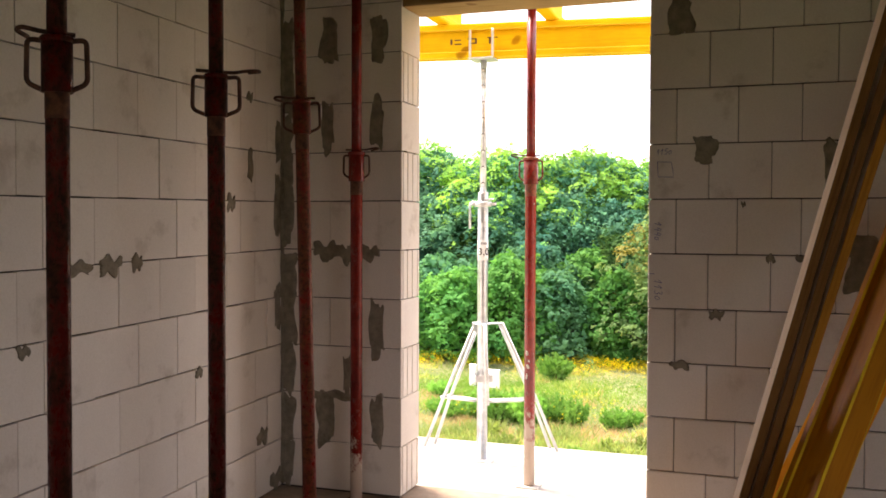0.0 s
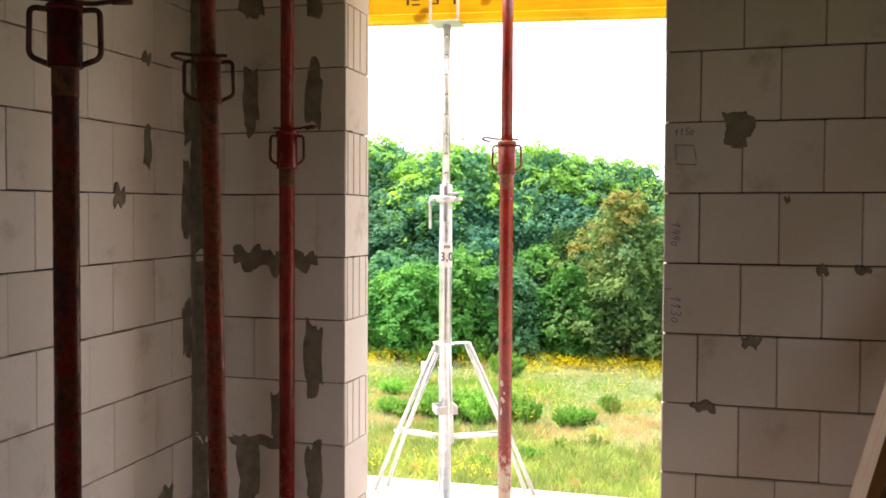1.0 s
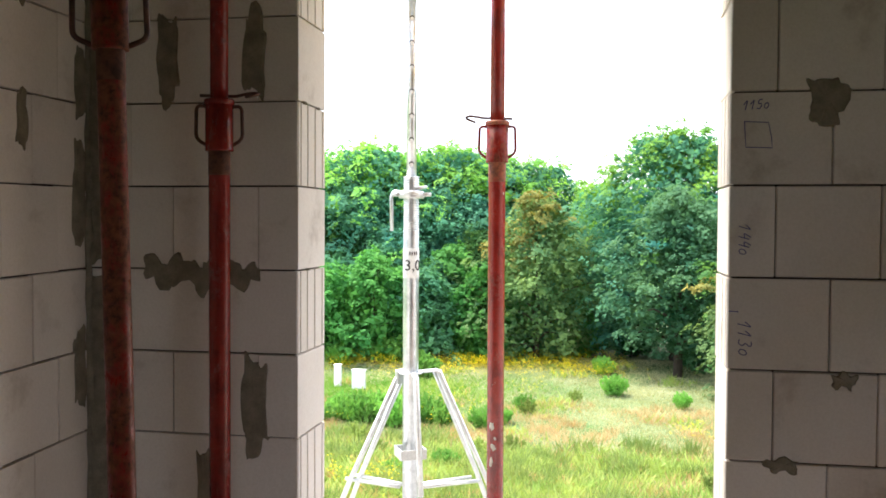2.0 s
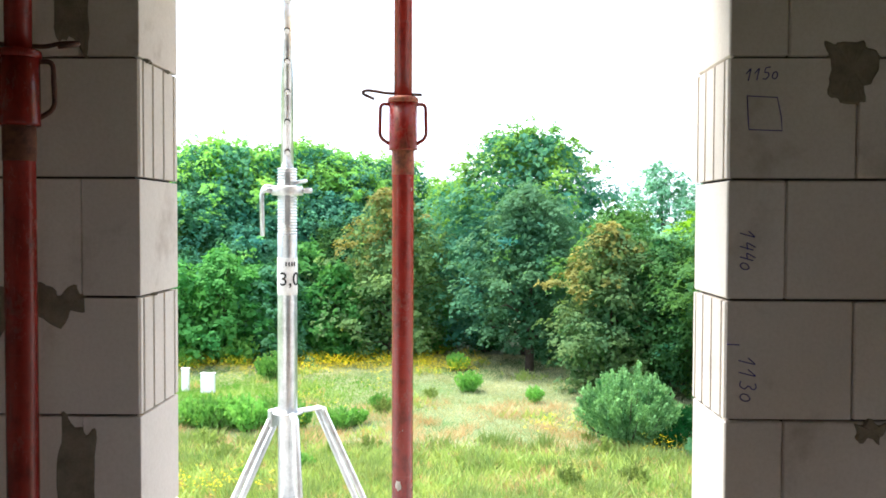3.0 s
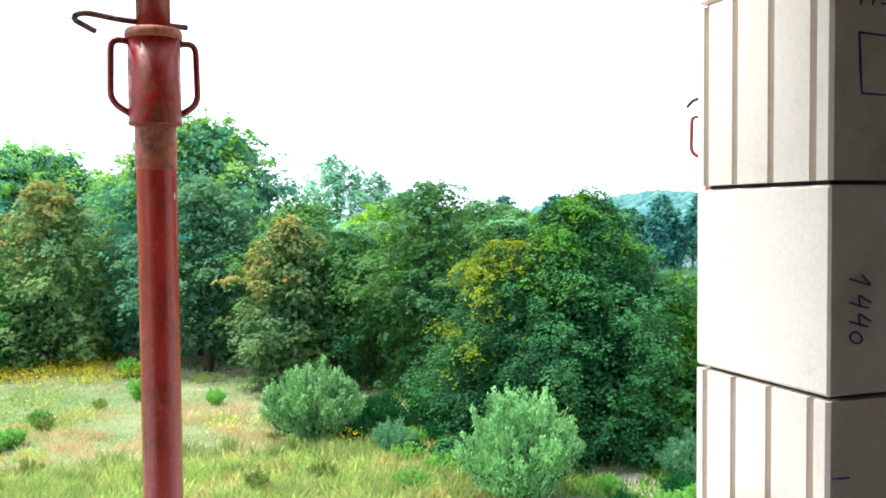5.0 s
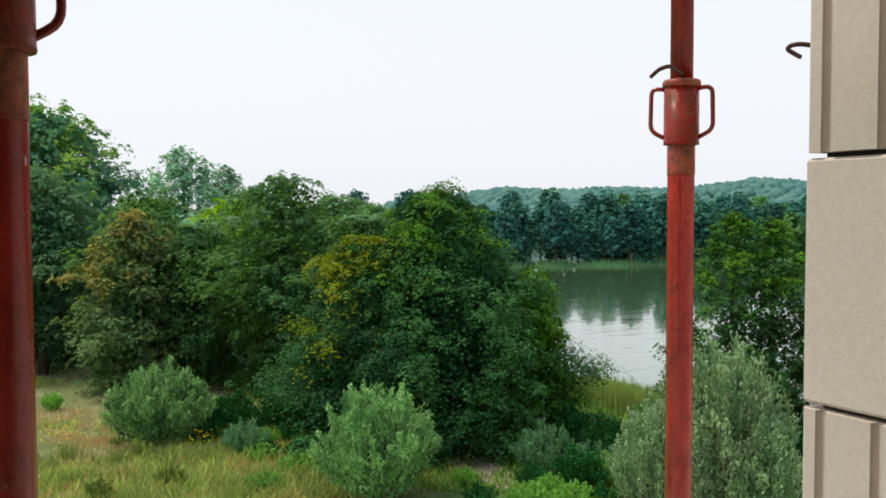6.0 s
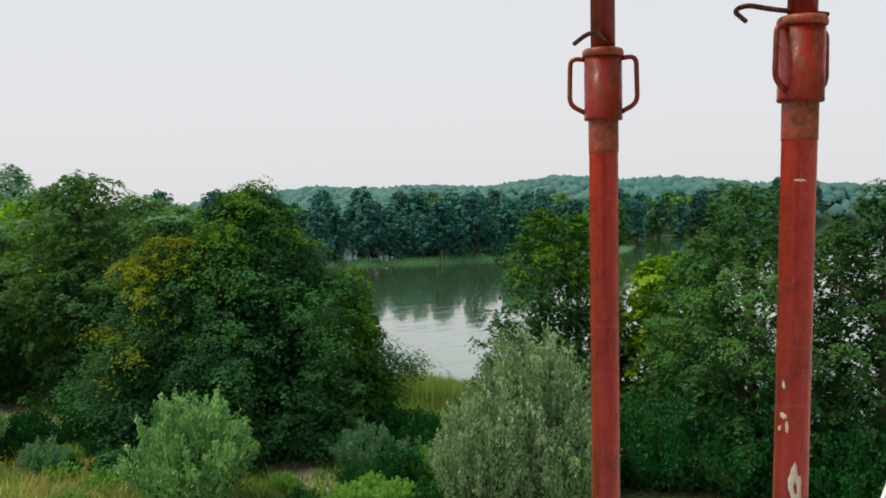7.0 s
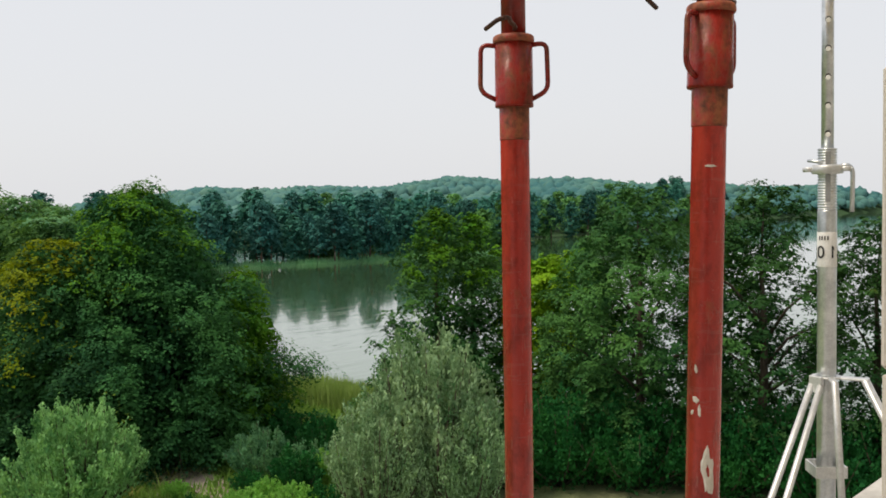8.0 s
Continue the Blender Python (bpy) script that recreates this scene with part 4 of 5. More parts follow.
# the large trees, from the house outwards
# sunlight on oak, maple and alder tops is painted as brighter leaves
OAK_LIT = leaf_material("sunlit_oak_leaves", (0.150, 0.300, 0.140), (0.370, 0.540, 0.200), None, 0, 0.48, patch=0.2)
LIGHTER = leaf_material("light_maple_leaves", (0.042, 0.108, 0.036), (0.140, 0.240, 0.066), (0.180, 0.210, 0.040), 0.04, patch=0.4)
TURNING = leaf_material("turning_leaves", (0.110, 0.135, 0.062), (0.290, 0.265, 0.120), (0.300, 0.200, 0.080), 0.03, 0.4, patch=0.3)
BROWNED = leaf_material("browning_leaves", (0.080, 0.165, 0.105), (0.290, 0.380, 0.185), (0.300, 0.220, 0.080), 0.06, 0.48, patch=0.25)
DUSTY = leaf_material("dusty_leaves", (0.070, 0.160, 0.110), (0.250, 0.390, 0.235), (0.20, 0.16, 0.06), 0.05, 0.48, patch=0.25)
TEAL = leaf_material("bluish_leaves", (0.092, 0.205, 0.140), (0.225, 0.375, 0.220), None, 0, 0.48, patch=0.3)
FRESH = leaf_material("fresh_leaves", (0.100, 0.245, 0.115), (0.260, 0.450, 0.185), None, 0, 0.48, patch=0.3)
tree("maple_tree", 11, "cone", 13.1, 8.4, 0.8, 520, 170000, 0.112, MAPLE, "large dark maple with a sunlit lighter green top", at=(21.5, 40.1), bough=(0.5, 1.0), turned=(LIGHTER, (-0.35, -0.30, 0.85), 0.74))
tree("maple_tree", 15, "cone", 12.0, 4.6, 1.0, 150, 34000, 0.115, MAPLE, "tall dark maple leaning on its neighbour", at=(24.5, 42.6), bough=(0.5, 0.9))
tree("maple_tree", 46, "dome", 8.6, 2.4, 0.6, 90, 18000, 0.115, MAPLE, "lower dark maple at the edge of the group", at=(26.9, 42.9), bough=(0.45, 0.85))
# upper flank: yellowing leaves, with skylight painted into their colour too
tree("maple_tree", 45, "dome", 10.7, 4.1, 0.6, 170, 42000, 0.115, MAPLE, "maple with yellowing, skylit leaves on its upper flank", at=(17.9, 40.4), bough=(0.5, 0.95), turned=(YELLOWING_LIT, (-0.55, -0.20, 0.80), 0.50))
tree("maple_tree", 61, "dome", 8.7, 2.5, 0.6, 110, 20000, 0.115, LIGHTER, "smaller maple with light green outer leaves", at=(25.6, 37.6), bough=(0.4, 0.75))
oak = tree("oak_tree", 12, "dome", 20.9, 9.7, 3.0, 430, 54000, 0.255, OAK, "tall round oak with a sunlit bright green top", at=(6.4, 81.0), bough=(0.7, 1.45), core=0.16, turned=(OAK_LIT, (-0.25, -0.15, 0.9), 0.42))
broad = tree("broadleaf_tree", 13, "dome", 13.4, 4.9, 0.8, 190, 25000, 0.19, GREEN, "dark green rounded tree of the wood", at=(12.2, 65.5))
broad2 = tree("broadleaf_tree", 14, "egg", 14.3, 4.6, 0.8, 190, 25000, 0.19, GREEN, "dense dark broadleaf tree with a pale grey-green top", at=(18.6, 55.6), turned=(DUSTY, (-0.25, -0.3, 0.85), 0.72))
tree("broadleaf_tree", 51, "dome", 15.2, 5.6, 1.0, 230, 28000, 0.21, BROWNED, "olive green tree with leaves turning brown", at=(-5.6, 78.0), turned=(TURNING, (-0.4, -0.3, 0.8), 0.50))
tree("broadleaf_tree", 52, "egg", 15.0, 5.0, 2.6, 210, 26000, 0.20, DUSTY, "dusty grey-green tree with a bare grey trunk", at=(6.0, 71.5), trunk_r=0.32)
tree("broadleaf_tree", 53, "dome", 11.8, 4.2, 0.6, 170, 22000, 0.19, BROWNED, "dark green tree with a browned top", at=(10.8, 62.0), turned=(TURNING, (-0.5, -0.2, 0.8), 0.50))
limet = tree("lime_tree", 16, "egg", 9.0, 3.0, 0.6, 90, 14000, 0.18, LIME, "small light yellow-green tree between darker ones", at=(17.0, 66.0), bough=(0.4, 0.8))
alder = tree("alder_tree", 17, "cone", 11.6, 4.4, 0.4, 190, 38000, 0.115, ALDER, "slender green alder with gaps onto the lake", at=(31.5, 29.8), fill=0.4, core=0.05, bough=(0.35, 0.75), squash=0.75, turned=(LIGHTER, (-0.4, -0.2, 0.85), 0.55))
alder2 = tree("alder_tree", 18, "egg", 12.2, 3.5, 0.8, 130, 30000, 0.115, ALDER, "thin-crowned alder with bright water between its leaves", at=(32.0, 19.0), fill=0.4, core=0.03, bough=(0.35, 0.7), squash=0.75)
young = tree("young_tree", 41, "egg", 6.6, 2.5, 0.3, 80, 8400, 0.175, FRESH, "young bright green tree before the wood", at=(-21.8, 75.5), bough=(0.35, 0.7))
teal = tree("young_tree", 42, "dome", 6.2, 2.7, 0.2, 80, 8400, 0.175, TEAL, "low bluish green tree at the edge of the wood", at=(-4.8, 81.0), bough=(0.35, 0.7))
poplar = tree("poplar_tree", 19, "egg", 19.6, 4.6, 5.0, 130, 16000, 0.27, POPLAR, "thin tall grey-green poplar with an open crown", at=(24.5, 106.0), core=0.0, fill=0.5, squash=1.2, bough=(0.6, 1.15))
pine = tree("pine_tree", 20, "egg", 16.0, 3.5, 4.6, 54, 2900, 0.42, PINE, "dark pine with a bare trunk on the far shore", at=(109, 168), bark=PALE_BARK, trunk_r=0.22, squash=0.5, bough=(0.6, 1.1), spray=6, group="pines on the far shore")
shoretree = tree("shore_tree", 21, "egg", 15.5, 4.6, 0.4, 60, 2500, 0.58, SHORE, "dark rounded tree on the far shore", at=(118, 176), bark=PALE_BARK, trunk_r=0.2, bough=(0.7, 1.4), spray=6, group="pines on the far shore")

HILL = leaf_material("hillside_leaves", (0.060, 0.150, 0.085), (0.190, 0.290, 0.120), (0.22, 0.16, 0.07), 0.07, 0.25, patch=0.02)
hilltree = tree("hillside_tree", 22, "egg", 13.5, 4.8, 0.4, 60, 2100, 0.66, HILL, "rounded tree on the wooded hillside beyond the lake", at=(330, 232), bough=(0.8, 1.6), spray=6, group="trees of the far hillside")

spots = [  # x, y, scale, turn
    (oak, -23.5, 88, 0.98, 40), (oak, -19.5, 92, 0.96, 310), (oak, -15.5, 93, 0.99, 130), (oak, -11.4, 95, 0.94, 250), (oak, -7, 95, 0.92, 200), (oak, -33, 91, 1.03, 290), (oak, 0.5, 92, 0.80, 75),
    (oak, -40, 84, 0.9, 30),
    (broad, -11.0, 84.0, 0.9, 220), (broad, -25.5, 83.5, 0.9, 310),
    (broad, 27, 62, 0.96, 60), (broad, 23, 69, 0.88, 140), (broad, 30.5, 55, 0.86, 200),
    (broad2, 14.8, 60.5, 0.80, 100), (broad2, 22.2, 50.2, 0.82, 190), (broad2, 29, 72, 0.95, 20), (broad2, 25, 81, 1.0, 260),
    (broad2, 44, 96, 0.95, 120), (broad2, 56, 128, 1.0, 220),
    (limet, 22.5, 66.0, 1.25, 80), (limet, 27.0, 40.0, 0.72, 140), (limet, 37.0, 26.6, 1.1, 20), (limet, 19.4, 69.0, 1.45, 200),
    (alder, 34.2, 29.8, 0.98, 60), (alder, 35.4, 24.0, 0.82, 160), (alder, 36.5, 17.6, 0.95, 300), (alder, 38.0, 9.0, 0.92, 240),
    (alder2, 34.6, 15.0, 1.0, 80), (alder2, 36.4, 11.2, 0.90, 150), (alder2, 38.2, 6.0, 1.0, 210), (alder2, 33.4, 21.5, 0.85, 330), (alder2, 39.5, 2.0, 1.02, 100),
    (poplar, 31, 112, 0.9, 60),
    (young, -17.5, 76.0, 1.25, 50), (young, -8.0, 80.5, 1.15, 140), (young, -12.5, 77.5, 0.85, 230), (young, -26.5, 75.0, 1.2, 320), (young, -1.6, 81.5, 0.7, 20), (young, 25.6, 44.6, 1.0, 80),
    (young, -23.8, 73.5, 1.3, 10), (young, -19.4, 74.0, 1.45, 100), (teal, -15.2, 75.5, 1.35, 200), (young, -10.4, 77.0, 1.3, 290), (teal, -27.5, 78.5, 1.6, 30), (young, -13.6, 80.5, 1.55, 60), (teal, -7.0, 81.5, 1.3, 150),
    (teal, -14.8, 79.5, 1.45, 70), (teal, -24.0, 79.0, 1.5, 160), (teal, -19.6, 79.5, 1.7, 250), (teal, -9.8, 83.0, 1.6, 10), (teal, -30.0, 76.0, 1.3, 100), (teal, 2.6, 83.0, 1.1, 200), (teal, 8.5, 76.5, 1.0, 300),
]
for src, x, y, s, turn in spots:
    placed(src, x, y, s, turn)

# the wood on the far shore
rng = np.random.default_rng(5)


def shore_line(t):
    return 188 - 26 * math.sin(math.pi * min(1, t * 1.1)) ** 0.8 + 12 * max(0, t - 0.75)


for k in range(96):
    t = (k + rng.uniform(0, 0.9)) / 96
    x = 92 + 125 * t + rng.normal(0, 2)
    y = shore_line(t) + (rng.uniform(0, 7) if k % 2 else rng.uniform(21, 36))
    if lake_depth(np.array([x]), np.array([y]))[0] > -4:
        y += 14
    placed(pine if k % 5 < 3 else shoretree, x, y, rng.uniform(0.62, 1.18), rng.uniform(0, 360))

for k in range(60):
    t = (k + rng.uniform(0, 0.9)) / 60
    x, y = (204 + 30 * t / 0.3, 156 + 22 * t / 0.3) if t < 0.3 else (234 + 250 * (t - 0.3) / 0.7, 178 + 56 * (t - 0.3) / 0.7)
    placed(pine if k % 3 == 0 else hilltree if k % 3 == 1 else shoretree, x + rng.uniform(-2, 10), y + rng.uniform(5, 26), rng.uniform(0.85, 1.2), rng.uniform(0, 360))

for k in range(95):
    r, a = rng.uniform(205, 470), rng.uniform(0.66, 1.30)
    x, y = r * math.sin(a), r * math.cos(a)
    if lake_depth(np.array([x]), np.array([y]))[0] < -5:
        placed(pine if k % 6 == 0 else hilltree, x, y, rng.uniform(0.6, 1.05), rng.uniform(0, 360))

# shrubs
bush("willow_shrub", 31, 4.2, 2.7, 150, 32000, 0.078, WILLOW, "round silvery green willow shrub in the meadow", (8.9, 46.0), shoots=60)
bush("willow_shrub", 32, 4.4, 2.6, 150, 32000, 0.074, WILLOW, "round pale green willow shrub beside the path", (14.6, 32.6), shoots=60)
gwillow = bush("grey_willow", 33, 7.0, 2.9, 190, 30000, 0.084, GREY_WILLOW, "tall grey-green willow below the house", (24.1, 23.4), spread=0.7, shoots=80)
small = bush("green_shrub", 34, 2.2, 1.6, 60, 1900, 0.15, BRIGHT, "small bright green shrub", (-13.6, 66.0), long=2.4)
dark = bush("dark_shrub", 35, 2.2, 1.6, 44, 2600, 0.12, FRESH2, "low dark green shrub", (12.6, 46.5), long=1.7)
for x, y, s, turn in ((24.2, 21.9, 0.66, 90), (21.4, 23.6, 0.68, 200), (25.4, 24.2, 0.80, 310), (22.4, 23.2, 0.5, 30)):
    placed(gwillow, x, y, s, turn)
low = bush("willow_shrub", 36, 2.2, 1.6, 60, 6000, 0.07, DUSTY, "low dusty green willow shrub on the bank", (22.4, 31.7))
for x, y, s, turn in ((12.0, 41.6, 0.8, 80), (23.8, 30.2, 0.7, 200)):
    placed(low, x, y, s, turn)
for x, y, s, turn, low in ((0.2, 71.5, 0.7, 10, 1), (0.9, 62.2, 0.72, 90, 1), (5.1, 57.4, 0.42, 40, 1.3), (-11.8, 49.2, 0.85, 130, 1.15), (-10.4, 49.9, 0.75, 60, 1.2), (-9.2, 49.4, 0.75, 200, 1.1), (-13.0, 50.1, 0.85, 300, 1.1), (-14.2, 49.6, 0.85, 20, 1.1),
                           (-15.4, 50.4, 0.75, 160, 1.1), (-16.5, 49.2, 0.7, 290, 0.7), (-17.8, 50.0, 0.6, 40, 0.8), (-6.8, 50.0, 0.65, 70, 1), (-5.9, 50.9, 0.5, 170, 1), (-4.9, 55.5, 0.5, 260, 1), (-12.0, 81.0, 1.3, 30, 1), (-18.0, 73.5, 1.2, 250, 1),
                           (-22.0, 72.5, 0.9, 80, 1), (-19.8, 56.5, 0.7, 100, 0.8), (12.2, 40.2, 0.6, 10, 0.7), (13.5, 43.0, 0.6, 140, 0.7), (15.0, 41.5, 0.55, 220, 0.7), (11.0, 36.0, 0.6, 80, 0.6), (13.2, 37.5, 0.7, 330, 0.6), (16.4, 38.5, 0.6, 190, 0.6),
                           (-7.5, 40.5, 0.5, 30, 0.8), (-9.5, 38.5, 0.45, 120, 0.7)):
    placed(small, x, y, s, turn, "", low)
for x, y, s, turn in ((18.8, 28.0, 0.55, 15), (20.2, 26.9, 0.6, 75), (24.0, 28.8, 0.7, 10), (20.6, 29.0, 0.5, 100), (26.5, 27.4, 0.8, 200), (18.6, 32.4, 0.4, 40)):
    placed(small, x, y, s, turn)
herb = bush("tall_herb", 37, 1.0, 0.75, 22, 700, 0.07, WEED, "tall leafy weed standing in the meadow grass", (-4.6, 44.0), long=3.0, group="weeds of the meadow")
wild = np.random.default_rng(77)
for k in range(15):
    x, y = wild.uniform(-15, 13), 36 + 26 * wild.uniform(0, 1) ** 1.5
    placed(herb, x, y, wild.uniform(0.5, 1.15), wild.uniform(0, 360))
thicket = bush("dark_shrub", 38, 4.2, 3.0, 70, 7000, 0.115, FRESH2, "tall dark thicket under the alders", (29.6, 21.4), long=1.9)
for x, y, s, turn in ((31.2, 18.6, 1.0, 77), (32.6, 15.6, 0.95, 140), (33.6, 12.6, 1.0, 211), (34.6, 9.6, 0.95, 260), (28.2, 23.4, 0.8, 300), (35.2, 6.4, 0.95, 350), (30.6, 23.8, 0.85, 120)):
    placed(thicket, x, y, s, turn)
for x, y, s, turn in ((21.2, 26.1, 0.60, 145), (20.6, 30.2, 0.55, 205), (22.0, 29.0, 0.75, 265), (15.7, 28.7, 0.40, 325), (16.9, 28.1, 0.45, 55), (17.5, 29.3, 0.45, 115), (12.6, 40.4, 0.45, 40), (13.9, 39.2, 0.55, 130), (15.4, 38.2, 0.5, 220), (16.8, 40.6, 0.6, 300), (14.6, 42.6, 0.6, 10), (12.0, 43.4, 0.5, 190), (17.9, 36.6, 0.5, 250),
                      (10.9, 45.2, 0.75, 20), (14.2, 45.0, 0.8, 90), (16.0, 43.2, 0.9, 150), (17.8, 45.6, 1.0, 210), (13.0, 49.5, 0.8, 280), (16.5, 49.0, 1.1, 320), (20.2, 44.8, 1.3, 40),
                      (22.8, 32.5, 0.85, 60), (24.6, 31.0, 0.9, 160), (26.4, 32.2, 1.0, 230), (27.6, 28.0, 1.2, 90), (29.5, 26.0, 1.2, 170),
                      (30.5, 20.5, 1.3, 250), (32.0, 16.0, 1.3, 320), (33.2, 12.0, 1.3, 30), (28.5, 23.2, 1.0, 70), (-1.0, 84.0, 1.4, 110), (3.0, 83.0, 1.5, 200), (8.5, 79.5, 1.2, 290), (10.5, 73.5, 1.0, 20), (-7.5, 83.5, 1.5, 60),
                      (-15.0, 82.5, 1.6, 140), (-25.0, 75.0, 1.5, 240), (15.0, 63.5, 1.1, 330), (25.5, 38.0, 1.2, 15), (23.4, 36.2, 0.9, 205), (22.6, 29.6, 0.8, 140), (25.4, 29.4, 0.9, 40), (27.6, 31.0, 1.0, 190), (26.0, 34.4, 1.1, 100)):
    placed(dark, x, y, s, turn)


# grass, flowers, reeds, far woods
def blades(rng, xy, hmin, hmax, width, per, lean=0.35):
    n = len(xy) * per
    base = np.repeat(xy, per, 0) + rng.normal(0, 0.16, (n, 2))
    z = land(base[:, 0], base[:, 1])
    h = rng.uniform(hmin, hmax, n)
    a = rng.uniform(0, 2 * np.pi, n)
    w = np.stack([np.cos(a), np.sin(a), np.zeros(n)], 1) * (width * rng.uniform(0.6, 1.4, n))[:, None]
    p = np.stack([base[:, 0], base[:, 1], z - 0.03], 1)
    tip = p + np.stack([rng.normal(0, lean, n) * h, rng.normal(0, lean, n) * h, h], 1)
    return np.stack([p - w * 0.65, p + w * 0.65, tip], 1)


rng = np.random.default_rng(8)
xy = np.stack([rng.uniform(-34, 26, 76000), 34 + 46 * rng.uniform(0, 1, 76000) ** 1.15], 1)
xy = xy[(lake_depth(xy[:, 0], xy[:, 1]) < -9) & (xy[:, 0] < 26 - (xy[:, 1] - 34) * 0.25)]
tagged(blades_mesh("meadow_grass", blades(rng, xy, 0.08, 0.25, 0.036, 3, 0.8), GRASS), "straw and green meadow grass", "grass", kind="stuff")
xy = np.stack([rng.uniform(16, 48, 36000), rng.uniform(4, 66, 36000)], 1)
d = lake_depth(xy[:, 0], xy[:, 1])
xy = xy[(d < -3.5) & (xy[:, 0] < 1.1 * xy[:, 1]) & (np.hypot(xy[:, 0] - 20.4, (xy[:, 1] - 35.5) * 0.55) > 1.5) & (xy[:, 0] > 40 - xy[:, 1] * 0.7) & (np.hypot(xy[:, 0], xy[:, 1]) > 30)]
tagged(blades_mesh("bank_grass", blades(rng, xy, 0.2, 0.6, 0.09, 3, 0.5), BANK), "tall olive green grass on the bank", "grass", kind="stuff")
c = np.concatenate([np.stack([rng.uniform(-32, 20, 60), rng.uniform(35, 76, 60)], 1), np.stack([rng.uniform(-16, -3, 45), rng.uniform(34, 44, 45)], 1), np.stack([rng.uniform(8, 18, 45), rng.uniform(33, 42, 45)], 1), np.stack([rng.uniform(-15, 9, 190), rng.uniform(33, 43, 190)], 1)])
xy = np.repeat(c, 27, 0) + rng.normal(0, 0.9, (len(c) * 27, 2))
tagged(blades_mesh("meadow_weeds", blades(rng, xy, 0.2, 0.75, 0.09, 4, 0.6), WEED), "bright green weeds among the grass", "weeds", kind="stuff")
c = np.stack([rng.uniform(-17, 15, 150), 33.5 + 13 * rng.uniform(0, 1, 150) ** 1.8], 1)
xy = np.repeat(c, 34, 0) + np.repeat(rng.uniform(0.2, 0.75, (150, 1)), 34, 0) * rng.normal(0, 1, (150 * 34, 2))
tagged(blades_mesh("tall_weeds", blades(rng, xy, 0.25, 0.95, 0.075, 4, 0.45), TALL_WEED), "ragged clumps of tall green weeds gone to seed", "weeds", kind="stuff")
xy = np.stack([rng.normal(-16, 5.0, 16000), rng.normal(60, 4.0, 16000)], 1)
tagged(blades_mesh("mown_grass", blades(rng, xy, 0.10, 0.28, 0.06, 2, 0.7), HERB), "fresh green mown grass round the white boxes", "grass", kind="stuff")
c = np.stack([rng.uniform(-24, 15, 340), 33.5 + 24 * rng.uniform(0, 1, 340) ** 2.0], 1)
xy = np.repeat(c, 34, 0) + np.repeat(rng.uniform(0.3, 1.0, (340, 1)), 34, 0) * rng.normal(0, 1, (340 * 34, 2))
tagged(blades_mesh("dry_herbs", blades(rng, xy, 0.15, 0.6, 0.032, 3, 0.6), DRY), "brown dry herbs in the meadow", "weeds", kind="stuff")
c = np.concatenate([np.stack([rng.uniform(-30, 2, 130), rng.uniform(66, 77, 130)], 1), np.stack([rng.uniform(-22, 14, 7), rng.uniform(38, 62, 7)], 1), np.stack([rng.uniform(-17, -8, 6), rng.uniform(35, 52, 6)], 1)])
xy = np.repeat(c, 40, 0) + rng.normal(0, 0.8, (len(c) * 40, 2))
z = land(xy[:, 0], xy[:, 1]) + rng.uniform(0.35, 1.15, len(xy))
pos = np.concatenate([np.stack([xy[:, 0], xy[:, 1], z], 1) + rng.normal(0, 0.09, (len(xy), 3)) for _ in range(3)])
tagged(quads_mesh("goldenrod", leaf_quads(rng, pos, np.tile([0.0, 0.0, 1.0], (len(pos), 1)), 0.075, 1.6), GOLD), "yellow goldenrod flowers in drifts", "flowers", kind="stuff")
# reeds along both shores
near = np.stack([rng.uniform(27, 47, 34000), rng.uniform(30, 68, 34000)], 1)
d = lake_depth(near[:, 0], near[:, 1])
near = near[(d > -9.5) & (d < -2.2)]
xf = rng.uniform(86, 225, 90000)
far = np.stack([xf, rng.uniform(140, 200, 90000)], 1)
d = lake_depth(far[:, 0], far[:, 1])
far = far[(d > -5.0) & (d < 1.0)]
tagged(blades_mesh("reeds", blades(rng, near, 1.0, 2.0, 0.10, 3, 0.12), REED_NEAR), "olive green reeds along the near shore", "reeds", kind="stuff")
tagged(blades_mesh("reeds", blades(rng, far, 1.6, 2.8, 0.45, 2, 0.25), REED), "blue-green reed belt along the far shore", "reeds", kind="stuff")
# wooded hills
n = 5600
a = rng.uniform(0.45, 1.45, n)
r = np.sqrt(rng.uniform(410 ** 2, 880 ** 2, n))
cx, cy = r * np.sin(a), r * np.cos(a)
keep = (lake_depth(cx, cy) < -7) & ~((cx < 212) & (cy < 205))
cx, cy = cx[keep], cy[keep]
cz = land(cx, cy)
cr, ch = rng.uniform(3.0, 5.8, len(cx)), rng.uniform(5, 9.5, len(cx))
ico = bmesh.new()
bmesh.ops.create_icosphere(ico, subdivisions=2, radius=1.0)
iv = np.array([v.co[:] for v in ico.verts])
it = np.array([[v.index for v in f.verts] for f in ico.faces if f.calc_center_median().z > -0.25])
ico.free()
V = iv[None] * (1 + rng.normal(0, 0.11, (len(cx), len(iv), 1))) * np.stack([cr, cr, ch * 0.55], 1)[:, None] + np.stack([cx, cy, cz + ch * 0.5], 1)[:, None]
F = (it[None] + (np.arange(len(cx)) * len(iv))[:, None, None]).reshape(-1, 3)
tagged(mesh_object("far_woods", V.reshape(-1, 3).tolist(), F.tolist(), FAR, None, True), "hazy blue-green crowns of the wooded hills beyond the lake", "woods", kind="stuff")
